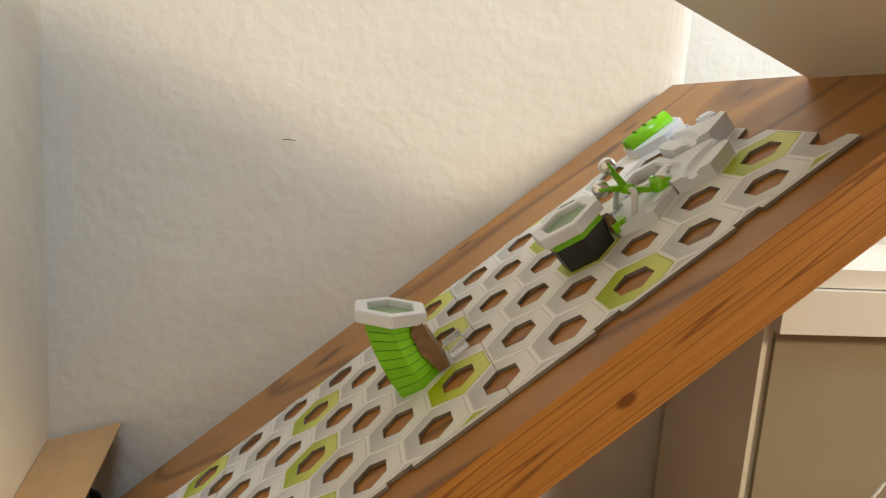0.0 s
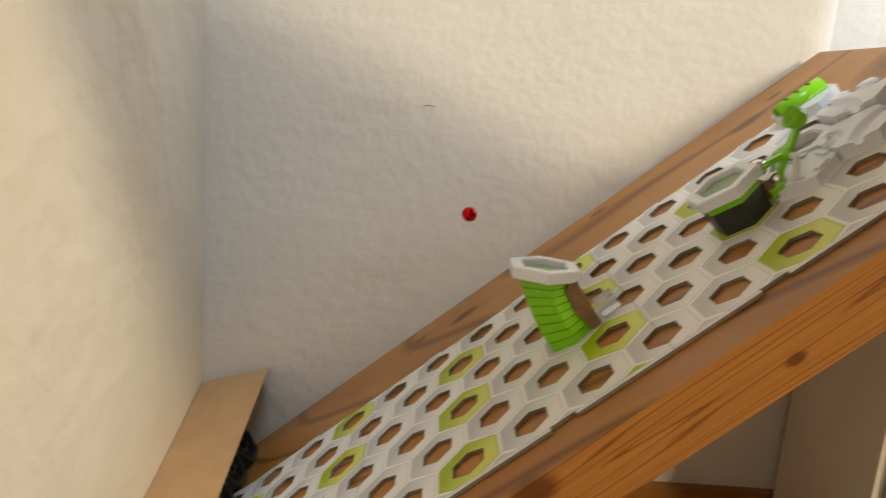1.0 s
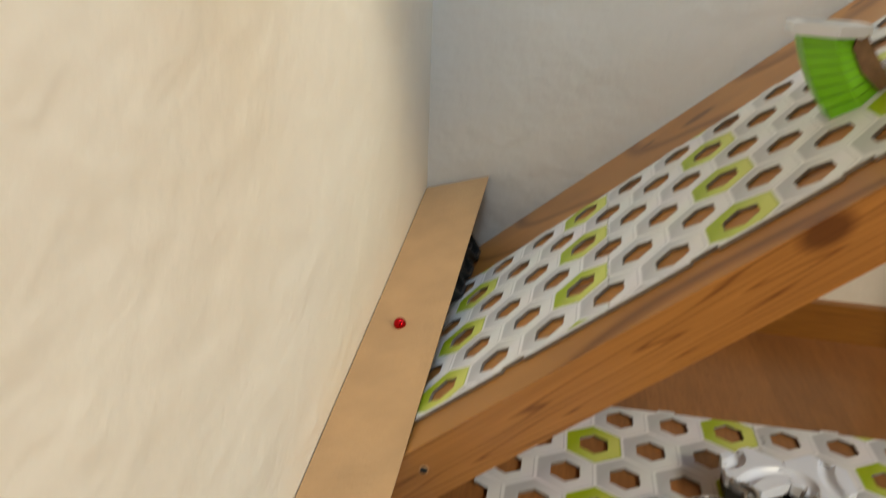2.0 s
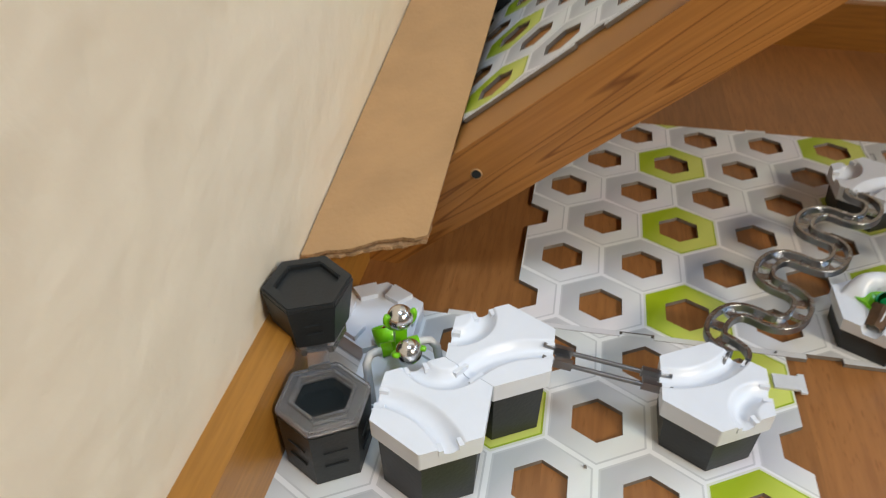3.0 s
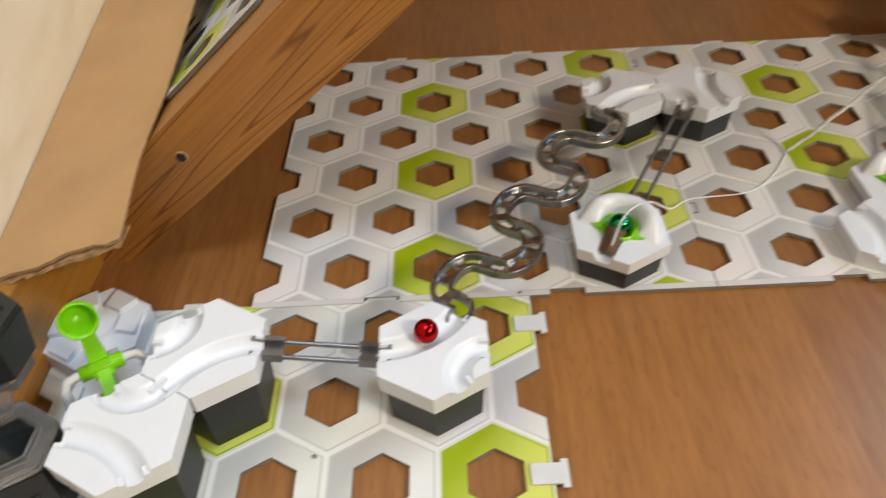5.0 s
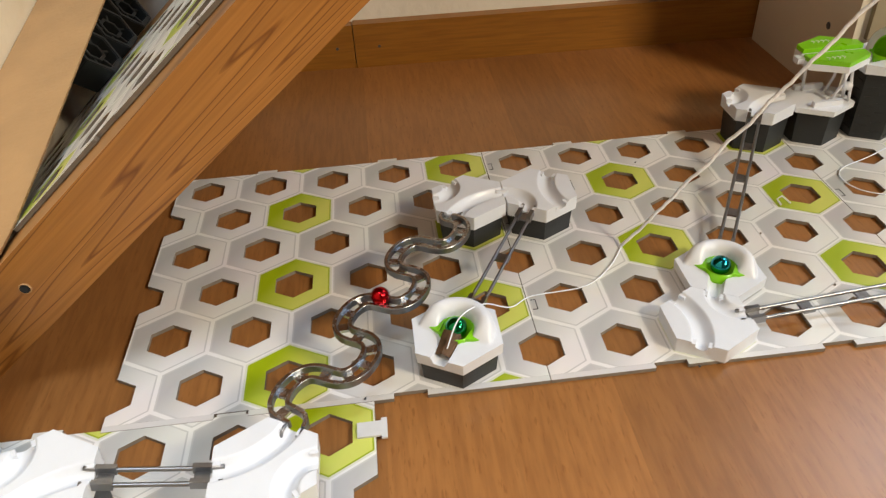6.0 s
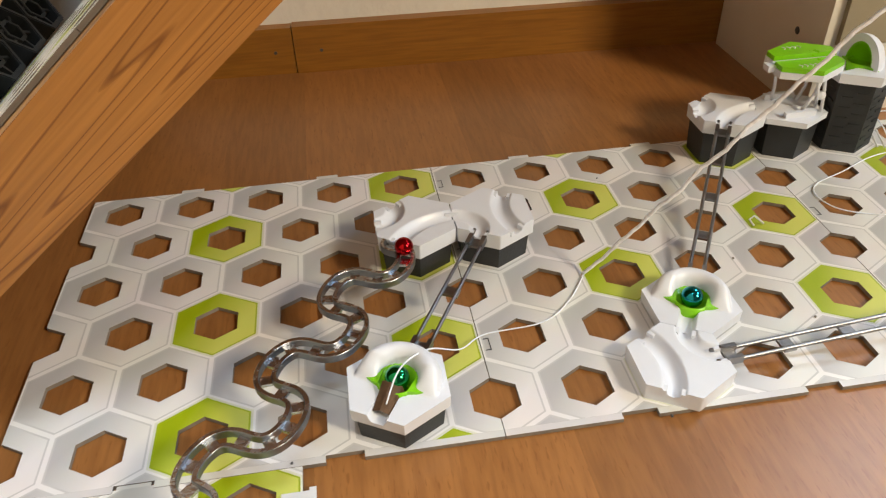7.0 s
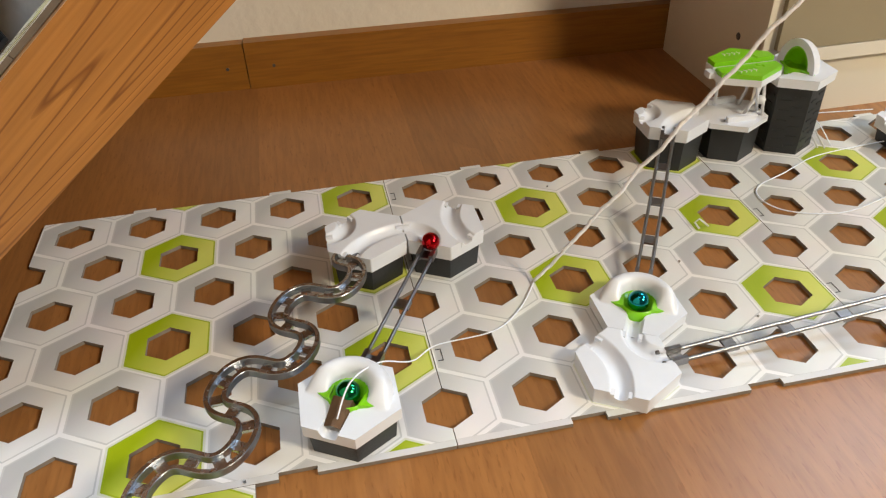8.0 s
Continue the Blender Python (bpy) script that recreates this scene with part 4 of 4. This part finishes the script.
# ---- pieces on the ramp ----
def bent_column():
    """A ribbed green elbow that turns a hexagonal platform level on the slope."""
    ob = thing("bent_column", "ribbed green elbow column with a level white hexagonal top", "track part", BEAM @ pose(0.05, 0.0866, 0))
    n = 8
    # arc in the slope's own x-h plane, from square to the slope to upright
    bend = radians(40.3)
    reach = 0.0505
    rad = reach / bend
    rings_pts = []
    for i in range(n + 1):
        a = bend * i / n
        # centre of the bend lies up the slope
        rings_pts.append((0.5 * rad * (1 - math.cos(a)), 1.08 * rad * math.sin(a), a))
    for i in range(n):
        (x0, z0, a0), (x1, z1, a1) = rings_pts[i], rings_pts[i + 1]
        b = bmesh.new()
        low, up = [], []
        for (hx, hy) in hexagon(0.0365):
            low.append(b.verts.new((x0 + hx * math.cos(a0), hy, z0 - hx * math.sin(a0))))
        for (hx, hy) in hexagon(0.0365):
            q = 0.90
            xm, zm, am = x0 + (x1 - x0) * q, z0 + (z1 - z0) * q, a0 + (a1 - a0) * q
            up.append(b.verts.new((xm + hx * math.cos(am), hy, zm - hx * math.sin(am))))
        b.faces.new(low[::-1])
        b.faces.new(up)
        for j in range(6):
            b.faces.new((low[j], low[(j + 1) % 6], up[(j + 1) % 6], up[j]))
        bevelled(b, 0.0003, 1)
        part("rib", b, GREEN, ob)
        c = bmesh.new()
        lo2 = [c.verts.new((x0 + (x1 - x0) * 0.8 + hx * math.cos(a0), hy, z0 + (z1 - z0) * 0.8 - hx * math.sin(a0))) for hx, hy in hexagon(0.0352)]
        up2 = [c.verts.new((x1 + (x1 - x0) * 0.1 + hx * math.cos(a1), hy, z1 + (z1 - z0) * 0.1 - hx * math.sin(a1))) for hx, hy in hexagon(0.0352)]
        c.faces.new(lo2[::-1])
        c.faces.new(up2)
        for j in range(6):
            c.faces.new((lo2[j], lo2[(j + 1) % 6], up2[(j + 1) % 6], up2[j]))
        part("seam", c, SLOT, ob, "dark seam")
    x1, z1, a1 = rings_pts[-1]
    top = pose(x1, 0, z1, 0, math.degrees(a1), 0)
    part("white_rim", hex_ring(0.0495, 0.0320, 0.0, 0.0085, 0.0008), WHITE, ob).matrix_local = top
    part("green_floor", prism(hexagon(0.0325), 0.0005, 0.0040), PALEGREEN, ob).matrix_local = top
    # brown paper wedge in the elbow, held with clear tape
    w = bmesh.new()
    prof = [(0.0150, 0.001), (0.0120, 0.020), (0.0150, 0.036), (0.0270, 0.0450), (0.0250, 0.0280), (0.0235, 0.0015)]
    a = [w.verts.new((x, -0.0165, z)) for x, z in prof]
    c = [w.verts.new((x, 0.0150, z)) for x, z in prof]
    w.faces.new(a)
    w.faces.new(c[::-1])
    for i in range(6):
        w.faces.new((a[i], a[(i + 1) % 6], c[(i + 1) % 6], c[i]))
    bevelled(w, 0.002, 2)
    part("paper_wedge", w, PAPER, ob, "crumpled brown paper wedge")
    part("tape", box(0.027, -0.008, 0.0005, 0.042, 0.008, 0.0110, 0.003), CLEAR, ob, "crumpled clear tape")


SLOT = mat("dark_green", (0.06, 0.21, 0.006), 0.6, 0, 0.1, 60)
PALEGREEN = mat("pale_green_plastic", (0.24, 0.36, 0.22), 0.35, 0, 0.05, 50)
bent_column()


def ramp_stack():
    ob = thing("platform_stack", "anthracite block with a green ring and white hexagonal top", "track part", BEAM @ pose(0.2, 0.0866, 0))
    height_block(ob, 0.0190, 0.0400, False)
    part("green_ring", prism(hexagon(0.0405), 0.0190, 0.0245, 0.0006), GREEN, ob)
    part("white_rim", hex_ring(0.0495, 0.0330, 0.0246, 0.0330, 0.0008), WHITE, ob)
    part("green_floor", prism(hexagon(0.0332), 0.0247, 0.0290), PALEGREEN, ob)
    s = tube([(0.021, -0.006, 0.010), (0.0275, -0.0065, 0.010)], 0.0062, 16)
    part("spring_drum", s, PAPER, ob, "dark brown drum", True)


ramp_stack()
RAMP_TILE = "white curve tile lying on the ramp behind the catapult"
curve_tile(0, 0, 0.0105, 60, RAMP_TILE, m=BEAM @ pose(0.2985, 0.0866, 0))
curve_tile(0, 0, 0.0150, -60, RAMP_TILE, top_thick=0.0146, m=BEAM @ pose(0.3255, 0.1305, 0))
ring = thing("ring_tile", "white open ring tile beside the catapult", "track tile", BEAM @ pose(0.275, 0.1303, 0))
part("ring", hex_ring(0.0485, 0.0300, 0, 0.0090, 0.0012), WHITE, ring)


def tunnel_tile():
    ob = thing("tunnel_tile", "white tile with a slotted green half tunnel", "track tile", BEAM @ pose(0.3255, 0.2165, 0))
    part("tile_top", prism(hexagon(0.0488), 0, 0.0085, 0.001), WHITE, ob)
    n, b = 20, bmesh.new()
    rows = []
    for x in (-0.024, 0.020):
        for r in (0.0092, 0.0072):
            rows.append([b.verts.new((x, r * math.cos(math.pi * k / n), 0.0080 + 1.15 * r * math.sin(math.pi * k / n))) for k in range(n + 1)])
    for p, q in ((0, 2), (1, 3), (0, 1), (2, 3)):
        for k in range(n):
            b.faces.new((rows[p][k], rows[p][k + 1], rows[q][k + 1], rows[q][k]))
    for k in (0, n):
        b.faces.new((rows[0][k], rows[2][k], rows[3][k], rows[1][k]))
    part("tunnel", b, GREEN, ob, "green half tunnel", True)
    for x in (-0.012, -0.001, 0.010):
        q = bmesh.new()
        pts = [(x, 0.0094 * math.cos(g), 0.0080 + 1.17 * 0.0094 * math.sin(g)) for g in [radians(35 + 11 * k) for k in range(8)]]
        tube(pts, 0.0011, 6, q)
        part("slot", q, SLOT, ob, "dark green slot")


tunnel_tile()


# ---- tower corner ----
def trampoline():
    x, y = cell(0, 10)
    ob = thing("bridge_tile", "white tile on anthracite block under a green split platform", "track tile", pose(x, y, 0))
    height_block(ob, 0.0285, 0.0415, False)
    part("tile_top", prism(hexagon(0.0488), 0.0286, 0.0330, 0.0008), WHITE, ob)
    for s in (-1, 1):
        part("side_wall", box(-0.012, s * 0.016 - 0.0018, 0.0328, 0.012, s * 0.016 + 0.0018, 0.0375, 0.0008), WHITE, ob)
    for sy, dz in ((1, 0.0015), (-1, -0.0015)):
        pts = [(-0.0215, 0.0012 * sy), (0.0290, 0.0012 * sy), (0.0290, 0.0105 * sy), (0.0040, 0.0250 * sy), (-0.0215, 0.0120 * sy)]
        if sy < 0:
            pts = pts[::-1]
        w = part("wing", prism(pts, 0.0650 + dz, 0.0700 + dz, 0.0006), WHITE, ob)
        part("green_top", prism([(a * 0.97, b * 0.98) for a, b in pts], 0.0701 + dz, 0.0737 + dz, 0.0008), GREEN, w, "green plastic top")
        mk = bmesh.new()
        for i in range(4):
            tube([(0.004 * i - 0.008, sy * 0.013 - 0.0022, 0.0738 + dz), (0.004 * i - 0.0062, sy * 0.013, 0.0738 + dz), (0.004 * i - 0.008, sy * 0.013 + 0.0022, 0.0738 + dz)], 0.0004, 6, mk)
        part("chevrons", mk, WHITE, w, "pale moulded chevrons")
    part("notch_clip", box(-0.0265, -0.004, 0.0652, -0.0210, 0.004, 0.0698, 0.001), WHITE, ob)
    for (x0, y0), (x1, y1) in (((-0.006, 0.014), (-0.010, 0.012)), ((0.004, -0.010), (0.020, -0.006)), ((0.020, -0.012), (0.020, -0.004)), ((0.012, 0.010), (0.016, 0.006)), ((0.020, -0.004), (0.008, -0.014))):
        part("strut", tube([(x0, y0, 0.0325), ((x0 + x1) / 2 + 0.001, (y0 + y1) / 2, 0.045), (x1, y1, 0.0655)], 0.0013, 8), WHITE, ob, smooth=True)
    part("joint", ball(0.0036, 3), WHITE, ob, smooth=True).location = (0.0195, -0.007, 0.0440)


trampoline()
curve_tile(0.6460, -0.0300, 0.0225, 0, LOW + " beside the cupboard")


# ---- string and small litter ----
def string_line(pts, radius, label):
    v = [Vector(p) for p in pts]
    out = []
    for i in range(len(v) - 1):
        p0, p1, p2, p3 = v[max(i - 1, 0)], v[i], v[i + 1], v[min(i + 2, len(v) - 1)]
        for k in range(10):
            t = k / 10
            out.append(0.5 * ((2 * p1) + (-p0 + p2) * t + (2 * p0 - 5 * p1 + 4 * p2 - p3) * t * t + (-p0 + 3 * p1 - 3 * p2 + p3) * t ** 3))
    out.append(v[-1])
    tagged(part("string", tube(out, radius, 8), STRING, smooth=True), label, "string")


string_line([(0.168, -0.232, 0.0240), (0.177, -0.219, 0.0340), (0.193, -0.203, 0.0280), (0.212, -0.186, 0.0080), (0.229, -0.170, 0.0012), (0.264, -0.166, 0.0010), (0.285, -0.150, 0.0010), (0.300, -0.129, 0.0012)], 0.00045, "white string tied to brown paper lying on the base plate")
taut = tagged(part("taut_string", tube([(0.004 * k, 0.0007 * math.sin(0.57 * k) + 0.00025 * math.sin(2.3 * k), 0.0006 * math.cos(0.77 * k) + 0.00025 * math.cos(2.3 * k)) for k in range(133)], 0.0012, 8), STRING, smooth=True), "white string pulled taut upwards from the base plate", "string")
string_line([(0.640, 0.010, 0.012), (0.600, 0.030, 0.004), (0.583, 0.020, 0.010), (0.578, -0.002, 0.016), (0.579, -0.012, 0.012), (0.584, -0.020, 0.001)], 0.0005, "thin white string lying by the dark tower")
string_line([(0.640, -0.030, 0.006), (0.600, -0.026, 0.001), (0.560, -0.032, 0.001), (0.525, -0.048, 0.001), (0.497, -0.060, 0.001), (0.489, -0.075, 0.001), (0.495, -0.092, 0.001), (0.515, -0.103, 0.001), (0.540, -0.106, 0.001), (0.572, -0.100, 0.004), (0.640, -0.085, 0.012)], 0.0005, "thin white string looped on the base plate")


def paper_scrap():
    x, y = cell(5, 3)
    b = bmesh.new()
    w = [(-0.0060, 0.0), (-0.0050, 0.0055), (0.0, 0.0075), (0.0055, 0.0050), (0.0062, 0.0)]
    a = [b.verts.new((px, 0.004, pz)) for px, pz in w]
    c = [b.verts.new((px * 0.8, -0.012, pz * 0.75 - 0.001)) for px, pz in w]
    for i in range(4):
        b.faces.new((a[i], a[i + 1], c[i + 1], c[i]))
    bmesh.ops.solidify(b, geom=b.faces[:], thickness=0.0006)
    ob = part("paper_scrap", b, PAPER)
    ob.matrix_world = pose(x - 0.0045, y - 0.0065, 0.0195, 8, 0, -28)
    tagged(ob, "folded brown paper scrap in the tile's outlet", "paper")


paper_scrap()


def litter():
    rng = random.Random(9)
    for k, (x, y) in enumerate(((0.399, -0.130), (0.366, -0.205), (0.31, -0.245), (0.42, -0.19), (0.345, -0.02), (0.12, -0.24), (0.02, -0.335))):
        b = bmesh.new()
        bmesh.ops.create_icosphere(b, subdivisions=1, radius=0.0007 + 0.0006 * rng.random())
        for v in b.verts:
            v.co *= rng.uniform(0.6, 1.2)
        ob = part("crumb", b, DARKP if k % 3 else BOARD_EDGE)
        ob.location = (x, y, 0.0006)
        tagged(ob, "tiny dark crumb on a base plate", "crumb", "crumbs")
    hook = part("wire_clip", tube([(0.4285, -0.1000, 0.0010), (0.4265, -0.0960, 0.004), (0.4300, -0.0955, 0.006), (0.4330, -0.0990, 0.004), (0.4360, -0.0985, 0.001)], 0.0007, 6), GREYP, smooth=True)
    tagged(hook, "small bent grey wire clip on a base plate", "clip")
    hook = part("wire_clip", tube([(0.572, -0.020, 0.001), (0.570, -0.010, 0.010), (0.574, -0.010, 0.011), (0.577, -0.022, 0.001)], 0.0007, 6), GREYP, smooth=True)
    tagged(hook, "small bent grey wire clip on a base plate", "clip")


litter()

mark = part("wall_scratch", tube([(-0.004, 0, 0), (0.002, 0, 0.001), (0.010, 0, -0.0004)], 0.0005, 6), DARKP)
mark.matrix_world = pose(0.1020, 0.2440, 0.4720)
tagged(mark, "short dark scratch on the plaster wall", "scratch")

# ---- the rolling marble ----
red = tagged(part("red_marble", ball(0.0057), RED, smooth=True), "shiny red metallic marble", "marble", "marbles")


def motions():
    tip_up = [(0.0, -37), (0.1, -8), (0.2, 30), (0.3, 56), (0.4, 64), (0.5, 60), (0.7, 47), (1.0, 38), (8.0, 38)]
    tip_low = [(0.0, -37), (3.9, -37), (4.0, -36), (4.1, 14), (4.2, 60), (4.3, 100), (4.4, 68), (4.5, 63), (4.7, 64), (8.0, 64)]
    hinge = lambda a, z=AXLE_Z: pose(0, 0, z, 0, -a, 0)
    in_cup = lambda base, a, z=AXLE_Z: (base @ hinge(a, z) @ Vector((SPOON - 0.003, 0, 0.0032)))
    walk(upper_arm, [(t, hinge(a, UPPER_AXLE)) for t, a in tip_up])
    walk(lower_arm, [(t, hinge(a)) for t, a in tip_low])
    way = [(t, in_cup(UPPER_BASE, a, UPPER_AXLE)) for t, a in tip_up[:4]]
    # thrown, falling past the ramp
    way += [(0.4, (0.327, -0.058, 0.483)), (0.5, (0.321, -0.053, 0.470)), (0.75, (0.226, -0.041, 0.447)), (1.0, (0.1345, -0.030, 0.403)), (1.25, (0.026, -0.020, 0.322)), (1.5, (-0.0725, -0.010, 0.221)), (1.65, (-0.1200, -0.014, 0.140))]
    # rolling on the cardboard strip
    way += [(1.8, (-0.1206, -0.0207, 0.0975)), (2.0, (-0.1069, -0.039, 0.0975)), (2.2, (-0.1250, -0.112, 0.0800)), (2.5, (-0.1150, -0.200, 0.0680)), (2.65, (-0.1030, -0.250, 0.0640)), (2.8, (-0.0950, -0.278, 0.0420))]
    way += [(3.0, in_cup(LOWER_BASE, -37))]
    way += [(t, in_cup(LOWER_BASE, a)) for t, a in tip_low[1:5]] + [(4.3, in_cup(LOWER_BASE, 92))]
    # over the tiles and down the short rail
    way += [(4.4, (-0.0450, -0.3340, 0.0470)), (4.5, (-0.0323, -0.3208, 0.0455)), (4.6, (-0.0180, -0.3110, 0.0445)), (4.7, (-0.0010, -0.3060, 0.0436)), (4.8, (0.0175, -0.3040, 0.0408)), (4.9, (0.0450, -0.3031, 0.0378)), (5.0, (0.0720, -0.2954, 0.0362)), (5.1, (0.0845, -0.2810, 0.0360))]
    for t, s in ((5.2, 0.013), (5.3, 0.022), (5.4, 0.031), (5.5, 0.041), (5.6, 0.052), (5.7, 0.063), (5.8, 0.075), (5.9, 0.087), (6.0, 0.099), (6.1, 0.111), (6.2, 0.123), (6.3, 0.1345), (6.4, 0.144), (6.5, 0.152), (6.6, 0.159), (6.7, 0.166), (6.8, 0.174), (6.9, 0.181), (7.0, 0.188)):
        way.append((t, centre(s) + Vector((0, 0, 0.0072))))
    way += [(7.15, (0.1885, -0.1150, 0.0305)), (7.3, (0.1925, -0.1050, 0.0302)), (7.5, (0.2035, -0.0950, 0.0300)), (7.7, (0.2230, -0.0925, 0.0300)), (7.85, (0.2340, -0.0980, 0.0300)), (8.0, (0.2386, -0.1079, 0.0298))]
    walk(red, [(t, Matrix.Translation(p)) for t, p in way])
    walk(taut, [(t, pose(0.301, -0.128, 0.001, 0, -55, az)) for t, az in
                ((0.0, -12), (6.3, -12), (6.5, -17), (7.0, -20), (7.5, -20), (8.0, -12))])


motions()
